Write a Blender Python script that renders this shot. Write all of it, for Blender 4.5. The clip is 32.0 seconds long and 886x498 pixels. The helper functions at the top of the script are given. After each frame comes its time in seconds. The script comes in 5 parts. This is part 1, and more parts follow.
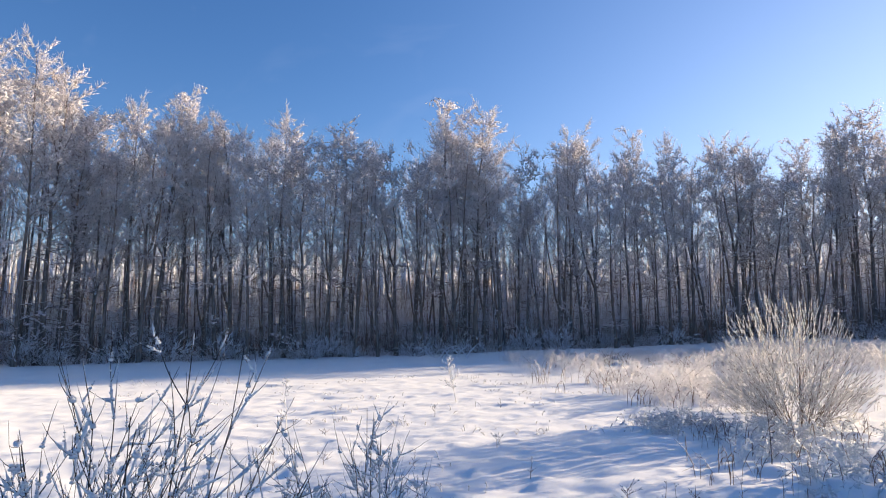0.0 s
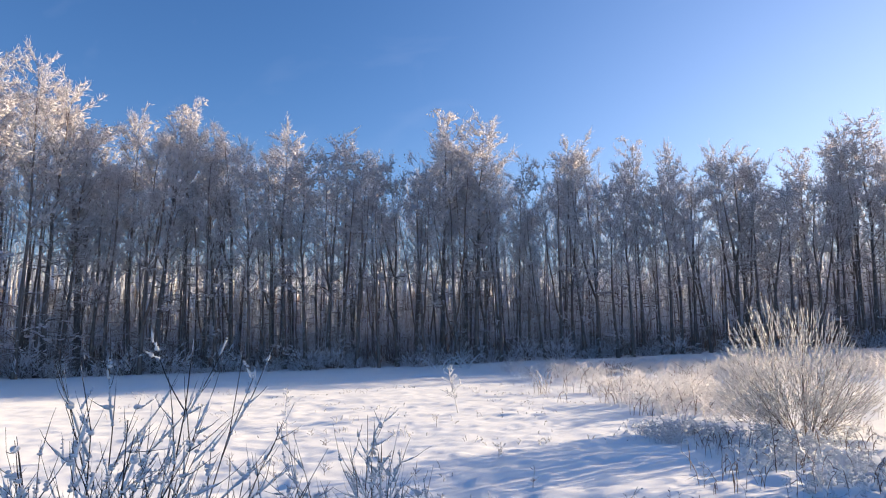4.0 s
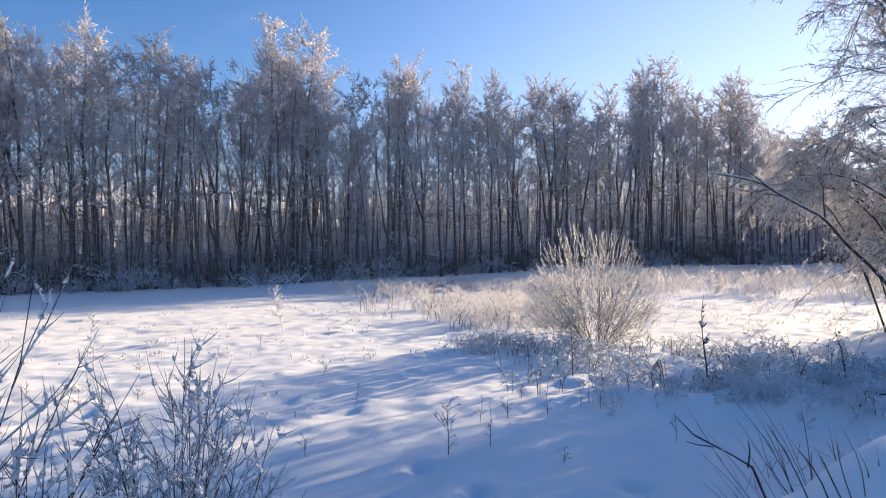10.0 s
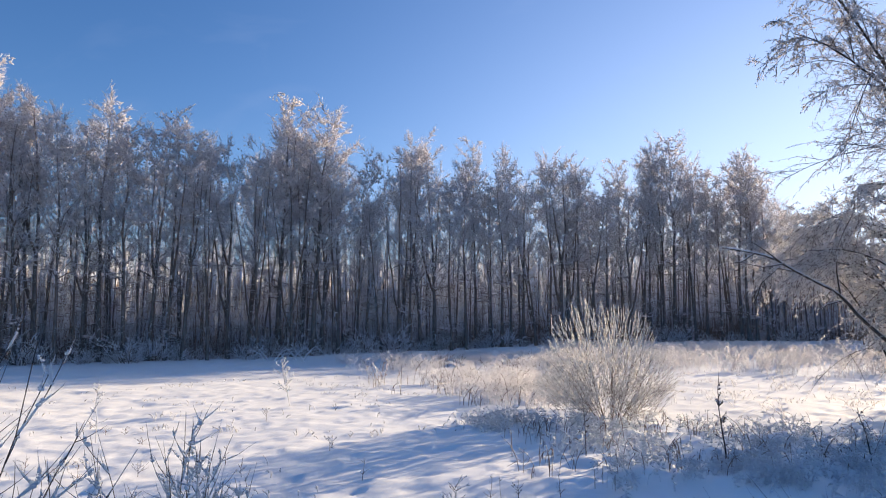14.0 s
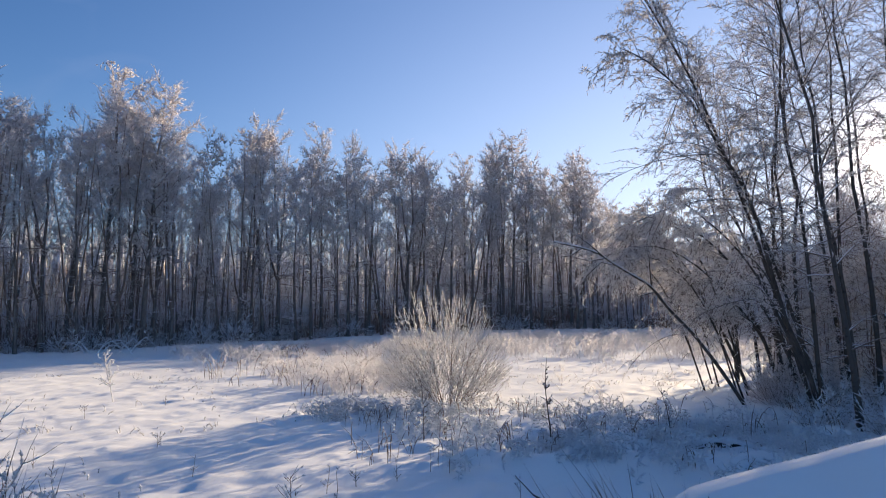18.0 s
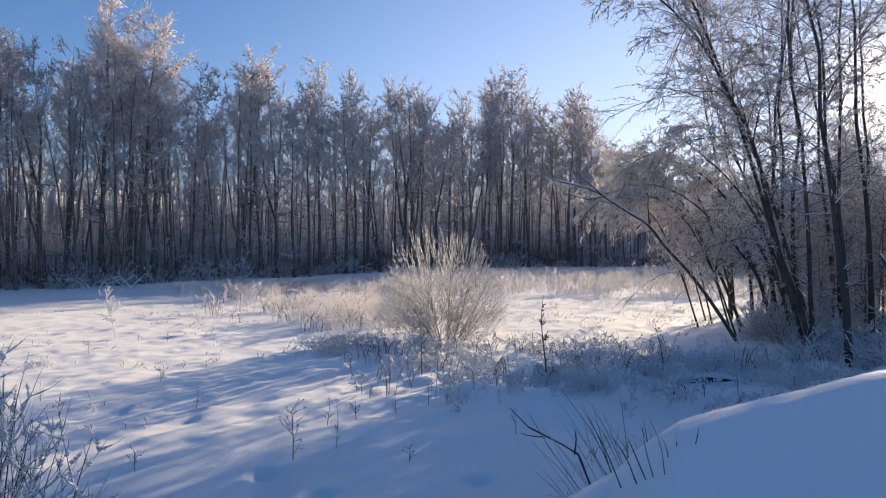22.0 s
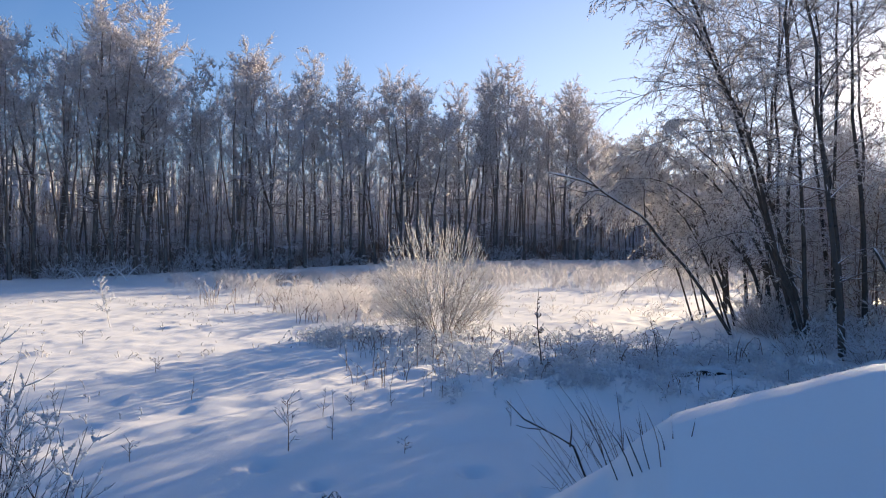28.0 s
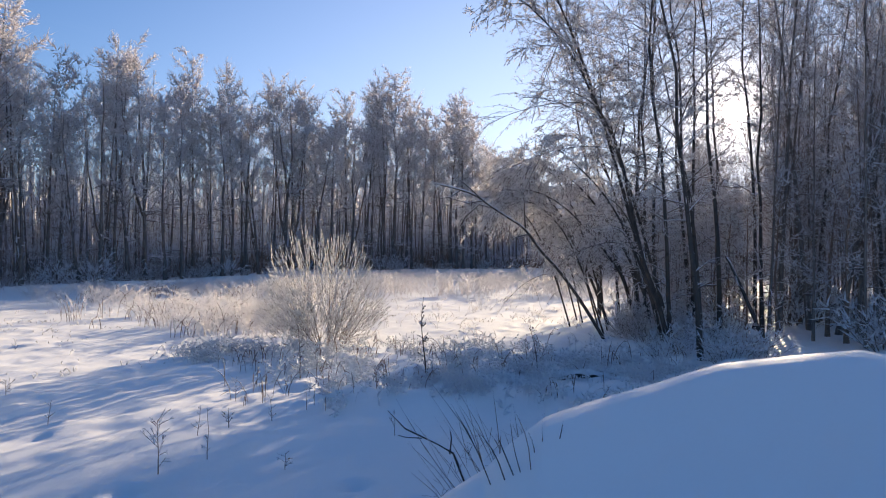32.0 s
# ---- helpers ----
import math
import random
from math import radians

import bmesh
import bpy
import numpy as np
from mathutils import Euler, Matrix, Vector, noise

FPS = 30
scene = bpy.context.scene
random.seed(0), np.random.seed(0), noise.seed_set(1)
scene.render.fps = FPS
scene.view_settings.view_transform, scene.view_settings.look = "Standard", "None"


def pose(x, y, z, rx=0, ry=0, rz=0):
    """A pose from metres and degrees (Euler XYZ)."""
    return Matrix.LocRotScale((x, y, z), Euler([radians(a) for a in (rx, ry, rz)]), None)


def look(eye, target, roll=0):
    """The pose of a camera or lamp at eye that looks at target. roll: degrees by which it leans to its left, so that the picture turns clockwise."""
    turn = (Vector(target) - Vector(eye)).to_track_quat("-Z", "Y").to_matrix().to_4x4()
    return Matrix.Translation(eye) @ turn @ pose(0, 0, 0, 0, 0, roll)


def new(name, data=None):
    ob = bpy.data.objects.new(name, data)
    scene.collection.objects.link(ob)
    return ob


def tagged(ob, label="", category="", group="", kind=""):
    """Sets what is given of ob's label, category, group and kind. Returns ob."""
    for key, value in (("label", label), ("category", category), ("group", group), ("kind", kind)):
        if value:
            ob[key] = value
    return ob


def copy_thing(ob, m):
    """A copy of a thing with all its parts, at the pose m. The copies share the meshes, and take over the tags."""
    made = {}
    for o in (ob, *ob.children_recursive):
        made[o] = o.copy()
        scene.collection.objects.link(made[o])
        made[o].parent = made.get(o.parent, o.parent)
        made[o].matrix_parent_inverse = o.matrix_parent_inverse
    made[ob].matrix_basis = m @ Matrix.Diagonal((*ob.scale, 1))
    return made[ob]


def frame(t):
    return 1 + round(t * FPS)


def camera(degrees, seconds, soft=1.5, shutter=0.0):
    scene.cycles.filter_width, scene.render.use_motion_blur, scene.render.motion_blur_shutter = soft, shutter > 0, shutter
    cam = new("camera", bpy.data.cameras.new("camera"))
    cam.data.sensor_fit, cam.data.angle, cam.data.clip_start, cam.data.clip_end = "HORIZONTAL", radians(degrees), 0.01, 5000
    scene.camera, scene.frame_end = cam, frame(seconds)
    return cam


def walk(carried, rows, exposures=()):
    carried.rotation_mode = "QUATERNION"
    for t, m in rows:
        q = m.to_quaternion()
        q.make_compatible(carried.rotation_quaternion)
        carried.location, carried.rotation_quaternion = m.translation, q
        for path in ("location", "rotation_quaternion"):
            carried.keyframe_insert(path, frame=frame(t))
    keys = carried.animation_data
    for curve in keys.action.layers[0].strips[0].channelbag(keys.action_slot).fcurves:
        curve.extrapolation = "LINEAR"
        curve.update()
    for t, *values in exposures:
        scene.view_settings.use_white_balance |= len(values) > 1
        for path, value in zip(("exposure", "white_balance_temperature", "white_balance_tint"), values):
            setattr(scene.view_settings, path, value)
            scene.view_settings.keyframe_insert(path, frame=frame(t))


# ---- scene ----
cam = camera(68.17, 32.0, soft=1.1)

# The camera stands on the road's snowy edge and turns by steps: seconds, eye, heading, tilt, lean.
PATH = (
    (0.0, -0.036, -0.050, 2.332, -14.12, 6.47, -0.38),
    (0.5, -0.044, -0.032, 2.336, -14.30, 9.44, -0.36),
    (1.0, -0.042, -0.032, 2.297, -13.99, 16.39, -0.26),
    (1.5, -0.040, -0.020, 2.307, -14.14, 16.62, -0.30),
    (2.0, -0.030, -0.002, 2.308, -14.10, 16.54, -0.44),
    (2.5, -0.029, 0.010, 2.310, -14.27, 16.17, -0.43),
    (3.0, -0.036, 0.017, 2.308, -14.12, 15.76, -0.60),
    (3.5, -0.047, 0.004, 2.314, -14.11, 15.56, -0.52),
    (4.0, -0.037, -0.030, 2.296, -14.19, 7.42, -0.66),
    (4.5, -0.053, -0.033, 2.315, -14.30, 5.29, -0.56),
    (6.5, -0.061, -0.005, 2.294, -13.45, -1.68, -0.50),
    (7.0, -0.065, -0.001, 2.296, -13.60, -1.16, 0.08),
    (7.5, -0.065, 0.006, 2.298, -14.22, -0.41, 0.50),
    (8.0, -0.061, 0.013, 2.296, -14.49, -0.63, 0.12),
    (8.5, -0.014, 0.003, 2.302, -12.37, -0.75, 0.42),
    (9.0, 0.005, -0.002, 2.309, -4.31, -0.43, 0.29),
    (9.5, -0.016, -0.014, 2.305, -0.33, 0.02, -0.11),
    (10.0, -0.026, -0.015, 2.303, 0.65, 0.27, -0.49),
    (10.5, -0.014, -0.014, 2.306, 0.57, 0.66, -0.25),
    (11.0, -0.005, -0.007, 2.302, -0.38, -0.02, -0.24),
    (11.5, -0.000, -0.005, 2.298, -0.04, -0.36, -0.07),
    (12.0, -0.003, -0.002, 2.299, -0.44, -0.30, -0.10),
    (12.5, -0.002, -0.001, 2.300, -0.50, -0.04, -0.09),
    (13.0, -0.000, 0.000, 2.300, -0.01, -0.36, -0.12),
    (13.5, -0.012, 0.017, 2.317, 0.13, 3.78, 0.11),
    (14.0, -0.007, 0.011, 2.304, -0.27, 6.66, -0.05),
    (14.5, -0.007, 0.005, 2.301, -0.61, 6.69, -0.22),
    (16.5, 0.007, -0.011, 2.307, 0.48, 6.25, -0.07),
    (17.0, 0.066, -0.038, 2.304, 11.66, 5.72, -0.36),
    (17.5, 0.058, -0.041, 2.301, 13.33, 5.65, -0.09),
    (18.0, 0.056, -0.039, 2.299, 13.02, 5.73, -0.11),
    (18.5, 0.057, -0.033, 2.306, 12.43, 5.70, -0.13),
    (19.0, 0.056, -0.033, 2.300, 12.51, 5.95, -0.05),
    (19.5, 0.053, -0.026, 2.298, 12.61, 5.79, -0.05),
    (20.0, 0.055, -0.026, 2.302, 12.48, 5.75, -0.10),
    (20.5, 0.058, -0.037, 2.283, 12.34, 3.73, -0.18),
    (21.0, 0.059, -0.031, 2.302, 13.11, -0.12, 0.01),
    (21.5, 0.056, -0.029, 2.304, 13.13, 0.12, 0.21),
    (22.0, 0.057, -0.032, 2.300, 13.19, 0.30, 0.04),
    (22.5, 0.053, -0.028, 2.300, 13.32, 0.20, 0.08),
    (23.0, 0.054, -0.033, 2.299, 13.48, 0.34, 0.15),
    (23.5, 0.051, -0.031, 2.297, 13.47, 0.38, 0.33),
    (24.0, 0.048, -0.031, 2.286, 13.86, -6.35, 0.56),
    (24.5, 0.049, -0.029, 2.293, 13.63, -6.60, 0.55),
    (25.0, 0.050, -0.022, 2.292, 13.41, -6.31, 0.65),
    (25.5, 0.048, -0.019, 2.294, 13.33, -6.19, 0.72),
    (26.0, 0.047, -0.020, 2.295, 13.55, -6.15, 0.80),
    (26.5, 0.046, -0.019, 2.307, 13.43, -0.36, 0.51),
    (28.5, 0.052, -0.017, 2.293, 13.80, -0.37, 0.23),
    (29.0, 0.103, -0.049, 2.300, 19.28, -0.49, 0.14),
    (29.5, 0.089, -0.047, 2.294, 22.63, -0.39, 0.42),
    (30.0, 0.086, -0.048, 2.294, 22.41, -0.29, 0.27),
    (30.5, 0.092, -0.057, 2.292, 23.06, -0.40, 0.28),
    (31.0, 0.089, -0.051, 2.295, 23.29, -0.45, 0.24),
    (31.5, 0.090, -0.044, 2.294, 23.23, -0.26, 0.36),
    (32.0, 0.100, -0.046, 2.305, 23.37, 0.50, 0.27),
)


def eye_pose(x, y, z, heading, tilt, lean):
    a, b = radians(heading), radians(tilt)
    way = Vector((math.sin(a) * math.cos(b), math.cos(a) * math.cos(b), math.sin(b)))
    eye = Vector((x, y, z))
    return look(eye, eye + way, lean)


EXPOSURES = ((0.0, 1.08, 6300, 19), (9.2, 1.08, 6300, 19), (13.0, 1.07, 6300, 19), (14.0, 0.97, 6300, 19), (16.5, 0.93, 6340, 19), (17.3, 0.76, 6400, 19), (20.5, 0.76, 6400, 19),
             (23.5, 0.82, 6400, 19), (24.2, 0.93, 6400, 19), (26.1, 0.93, 6400, 19), (26.6, 0.88, 6400, 19), (29.5, 0.88, 6400, 19), (32.0, 0.88, 6400, 19))
walk(cam, [(t, eye_pose(*row)) for t, *row in PATH], EXPOSURES)

# ---- light ----
SUN_AZ, SUN_EL = 47.4, 11.3
SUN_DIR = Vector((math.sin(radians(SUN_AZ)) * math.cos(radians(SUN_EL)),
                  math.cos(radians(SUN_AZ)) * math.cos(radians(SUN_EL)), math.sin(radians(SUN_EL))))
world = bpy.data.worlds.new("winter_sky")
scene.world = world
world.use_nodes = True
wn, wl = world.node_tree.nodes, world.node_tree.links
sky = wn.new("ShaderNodeTexSky")
sky.sky_type = "NISHITA"
sky.sun_disc = False
sky.sun_elevation = radians(SUN_EL)
sky.sun_rotation = radians(SUN_AZ)
sky.altitude, sky.air_density, sky.dust_density, sky.ozone_density = 100, 1.15, 0.1, 6.0
# thin streaks of high cloud
wt, wm = wn.new("ShaderNodeTexCoord"), wn.new("ShaderNodeMapping")
wm.inputs["Rotation"].default_value = (0.25, -0.5, 0.4)
wm.inputs["Scale"].default_value = (2.6, 8.0, 9.0)
wl.new(wt.outputs["Generated"], wm.inputs[0])
streak = wn.new("ShaderNodeTexNoise")
streak.inputs["Scale"].default_value, streak.inputs["Detail"].default_value, streak.inputs["Distortion"].default_value = 1.6, 7, 0.6
wl.new(wm.outputs[0], streak.inputs["Vector"])
veil = wn.new("ShaderNodeValToRGB")
veil.color_ramp.elements[0].position, veil.color_ramp.elements[0].color = 0.57, (0, 0, 0, 1)
veil.color_ramp.elements[1].position, veil.color_ramp.elements[1].color = 0.95, (0.05, 0.05, 0.05, 1)
wl.new(streak.outputs[0], veil.inputs[0])
thin = wn.new("ShaderNodeMix")
thin.data_type = "RGBA"
wl.new(veil.outputs[0], thin.inputs[0])
wl.new(sky.outputs[0], thin.inputs[6])
thin.inputs[7].default_value = (6.5, 6.6, 7.0, 1)
# frosty haze, thicker towards the horizon and round the sun
axis = wn.new("ShaderNodeVectorMath")
axis.operation = "DOT_PRODUCT"
axis.inputs[1].default_value = SUN_DIR
wl.new(wt.outputs["Generated"], axis.inputs[0])
parts = wn.new("ShaderNodeSeparateXYZ")
wl.new(wt.outputs["Generated"], parts.inputs[0])


def sum_node(op, a, b):
    q = wn.new("ShaderNodeMath")
    q.operation = op
    for i, v in enumerate((a, b)):
        if isinstance(v, float):
            q.inputs[i].default_value = v
        else:
            wl.new(v, q.inputs[i])
    return q.outputs[0]


facing = sum_node("MAXIMUM", axis.outputs["Value"], 0.0)
depth = sum_node("SUBTRACT", 1.0, sum_node("MAXIMUM", parts.outputs[2], 0.0))
toward = sum_node("MULTIPLY", sum_node("POWER", facing, 4.0), sum_node("POWER", depth, 2.0))
haze = sum_node("ADD", sum_node("MULTIPLY", toward, 0.86), sum_node("MULTIPLY", sum_node("POWER", depth, 9.0), 0.35))
hazy = wn.new("ShaderNodeMix")
hazy.data_type = "RGBA"
wl.new(sum_node("MINIMUM", haze, 0.8), hazy.inputs[0])
wl.new(thin.outputs[2], hazy.inputs[6])
hazy.inputs[7].default_value = (7.4, 8.15, 9.1, 1)
# the bright ring round the sun
ring = wn.new("ShaderNodeMix")
ring.data_type, ring.blend_type = "RGBA", "ADD"
ring.inputs[0].default_value = 1.0
wl.new(hazy.outputs[2], ring.inputs[6])
glare = wn.new("ShaderNodeMix")
glare.data_type = "RGBA"
wl.new(sum_node("POWER", facing, 700.0), glare.inputs[0])
glare.inputs[6].default_value, glare.inputs[7].default_value = (0, 0, 0, 1), (34, 31, 27, 1)
wl.new(glare.outputs[2], ring.inputs[7])
wl.new(ring.outputs[2], wn["Background"].inputs[0])
wn["Background"].inputs[1].default_value = 0.092

sun = new("sun", bpy.data.lights.new("sun", "SUN"))
sun.data.energy, sun.data.angle, sun.data.color = 5.0, radians(0.53), (1.0, 0.82, 0.51)
sun.matrix_world = look(SUN_DIR * 300, (0, 0, 0))


# ---- materials ----
def material(name):
    m = bpy.data.materials.new(name)
    m.use_nodes = True
    return m, m.node_tree.nodes, m.node_tree.links, m.node_tree.nodes["Principled BSDF"]


def noise_node(n, l, scale, detail=4.0, rough=0.6, coord="Object"):
    tc = n.new("ShaderNodeTexCoord")
    t = n.new("ShaderNodeTexNoise")
    t.inputs["Scale"].default_value, t.inputs["Detail"].default_value = scale, detail
    t.inputs["Roughness"].default_value = rough
    l.new(tc.outputs[coord], t.inputs["Vector"])
    return t


def ramp(n, l, source, stops):
    r = n.new("ShaderNodeValToRGB")
    while len(r.color_ramp.elements) < len(stops):
        r.color_ramp.elements.new(0.5)
    for e, (p, c) in zip(r.color_ramp.elements, stops):
        e.position, e.color = p, (*c, 1)
    l.new(source, r.inputs[0])
    return r


def snow_material(name, relief, size, rough=0.5, spec=0.5):
    m, n, l, b = material(name)
    big = noise_node(n, l, 0.35, 3)
    fine = noise_node(n, l, size, 5, 0.55)
    grain = noise_node(n, l, 160.0, 2, 0.5)
    col = ramp(n, l, big.outputs[0], ((0.3, (0.86, 0.865, 0.88)), (0.7, (0.91, 0.905, 0.89))))
    l.new(col.outputs[0], b.inputs["Base Color"])
    b.inputs["Roughness"].default_value = rough
    b.inputs["Specular IOR Level"].default_value = spec
    b.inputs["Sheen Weight"].default_value, b.inputs["Sheen Roughness"].default_value = 0.2, 0.5
    b1, b2 = n.new("ShaderNodeBump"), n.new("ShaderNodeBump")
    b1.inputs["Strength"].default_value, b1.inputs["Distance"].default_value = relief, 0.05
    b2.inputs["Strength"].default_value, b2.inputs["Distance"].default_value = 0.35, 0.004
    l.new(fine.outputs[0], b1.inputs["Height"])
    l.new(grain.outputs[0], b2.inputs["Height"])
    l.new(b1.outputs[0], b2.inputs["Normal"])
    l.new(b2.outputs[0], b.inputs["Normal"])
    return m


def frost_material(name, dark, light, glow=0.35, scale=6.0):
    """Rime on twigs: rough and white, letting light through its crystals."""
    m, n, l, b = material(name)
    t = noise_node(n, l, scale, 4, 0.7)
    col = ramp(n, l, t.outputs[0], ((0.35, dark), (0.65, light)))
    l.new(col.outputs[0], b.inputs["Base Color"])
    b.inputs["Roughness"].default_value = 0.7
    tr = n.new("ShaderNodeBsdfTranslucent")
    l.new(col.outputs[0], tr.inputs[0])
    mix = n.new("ShaderNodeMixShader")
    mix.inputs[0].default_value = glow
    l.new(b.outputs[0], mix.inputs[1])
    l.new(tr.outputs[0], mix.inputs[2])
    l.new(mix.outputs[0], n["Material Output"].inputs[0])
    return m


def bark_material(name, dark, light, snow_from=0.45, stretch=(1, 1, 0.2), scale=14.0, bands=False):
    """Bark with snow lying on what faces up."""
    m, n, l, b = material(name)
    tc, mp = n.new("ShaderNodeTexCoord"), n.new("ShaderNodeMapping")
    mp.inputs["Scale"].default_value = stretch
    l.new(tc.outputs["Object"], mp.inputs["Vector"])
    t = n.new("ShaderNodeTexNoise")
    t.inputs["Scale"].default_value, t.inputs["Detail"].default_value = scale, 6
    l.new(mp.outputs[0], t.inputs["Vector"])
    stops = ((0.34, dark), (0.42, light), (0.75, light)) if bands else ((0.3, dark), (0.7, light))
    col = ramp(n, l, t.outputs[0], stops)
    geo, sep = n.new("ShaderNodeNewGeometry"), n.new("ShaderNodeSeparateXYZ")
    l.new(geo.outputs["Normal"], sep.inputs[0])
    patch = noise_node(n, l, 3.0, 4)
    add = n.new("ShaderNodeMath")
    add.operation = "MULTIPLY_ADD"
    add.inputs[1].default_value, add.inputs[2].default_value = 0.9, -0.45
    l.new(patch.outputs[0], add.inputs[0])
    s = n.new("ShaderNodeMath")
    s.operation = "ADD"
    l.new(sep.outputs[2], s.inputs[0])
    l.new(add.outputs[0], s.inputs[1])
    r = ramp(n, l, s.outputs[0], ((snow_from, (0, 0, 0)), (snow_from + 0.12, (1, 1, 1))))
    mix = n.new("ShaderNodeMix")
    mix.data_type = "RGBA"
    l.new(r.outputs[0], mix.inputs[0])
    l.new(col.outputs[0], mix.inputs[6])
    mix.inputs[7].default_value = (0.82, 0.84, 0.88, 1)
    l.new(mix.outputs[2], b.inputs["Base Color"])
    b.inputs["Roughness"].default_value = 0.8
    bump = n.new("ShaderNodeBump")
    bump.inputs["Strength"].default_value, bump.inputs["Distance"].default_value = 0.6, 0.02
    l.new(t.outputs[0], bump.inputs["Height"])
    l.new(bump.outputs[0], b.inputs["Normal"])
    return m


SNOW = snow_material("snow", 0.32, 1.9, 0.52, 0.6)
DRIFT = snow_material("smooth_drifted_snow", 0.25, 1.4, 0.6, 0.2)
CLUMP = frost_material("clinging_snow", (0.80, 0.82, 0.86), (0.9, 0.9, 0.9), 0.3, 5.0)
FROST = frost_material("rime", (0.68, 0.66, 0.66), (0.88, 0.88, 0.89), 0.55)
FROST_WARM = frost_material("rime_on_brown_twigs", (0.84, 0.79, 0.76), (0.95, 0.93, 0.92), 0.66, 9.0)
FOREST_RIME = frost_material("thin_rime_on_forest_twigs", (0.87, 0.81, 0.80), (0.96, 0.94, 0.95), 0.5, 4.0)
WILLOW_RIME = frost_material("rime_on_willow_shoots", (0.86, 0.82, 0.79), (0.95, 0.94, 0.93), 0.42, 9.0)
FROST_GRASS = frost_material("rime_on_dry_grass", (0.88, 0.85, 0.84), (0.95, 0.94, 0.95), 0.68, 7.0)
WILLOW = bark_material("willow_bark", (0.10, 0.065, 0.042), (0.26, 0.18, 0.12), 0.4, (1, 1, 0.4), 20.0)
BARK = bark_material("alder_bark", (0.06, 0.05, 0.045), (0.24, 0.205, 0.185))
LIMB = bark_material("branch_bark", (0.075, 0.055, 0.046), (0.22, 0.17, 0.14), 0.2)
# the grove's two barks: the darkness of backlit trunks is put into the colour
GROVE_BARK = bark_material("backlit_frosty_bark", (0.02, 0.016, 0.014), (0.09, 0.072, 0.062), 0.38)
BIRCH = bark_material("backlit_birch_bark", (0.014, 0.011, 0.010), (0.06, 0.05, 0.044), 0.46, (1, 1, 2.4), 4.0, True)
TWIG = bark_material("bare_twig_bark", (0.11, 0.075, 0.058), (0.29, 0.205, 0.16), 0.45, (1, 1, 1), 20.0)
DARK_TWIG = bark_material("dark_wet_bark", (0.018, 0.014, 0.014), (0.06, 0.045, 0.04), 0.55, (1, 1, 1), 25.0)


# ---- building helpers ----
def interp(v, xs, ys):
    return np.interp(v, xs, ys)


def lattice(ix, iy, seed):
    h = np.sin(ix * 127.1 + iy * 311.7 + seed * 74.7) * 43758.5453
    return h - np.floor(h)


def value_noise(x, y, size, seed):
    x, y = np.asarray(x, float) / size, np.asarray(y, float) / size
    ix, iy = np.floor(x), np.floor(y)
    fx, fy = x - ix, y - iy
    fx, fy = fx * fx * (3 - 2 * fx), fy * fy * (3 - 2 * fy)
    a = lattice(ix, iy, seed) * (1 - fx) + lattice(ix + 1, iy, seed) * fx
    b = lattice(ix, iy + 1, seed) * (1 - fx) + lattice(ix + 1, iy + 1, seed) * fx
    return a * (1 - fy) + b * fy - 0.5


def smooth(a, b, v):
    s = np.clip((np.asarray(v, float) - a) / (b - a), 0, 1)
    return s * s * (3 - 2 * s)


DENTS = ((0.9, 5.6, 0.16), (1.35, 5.25, 0.15), (0.35, 6.3, 0.13), (1.9, 6.3, 0.14), (2.3, 5.6, 0.12), (-0.2, 7.0, 0.15), (1.6, 4.6, 0.14))


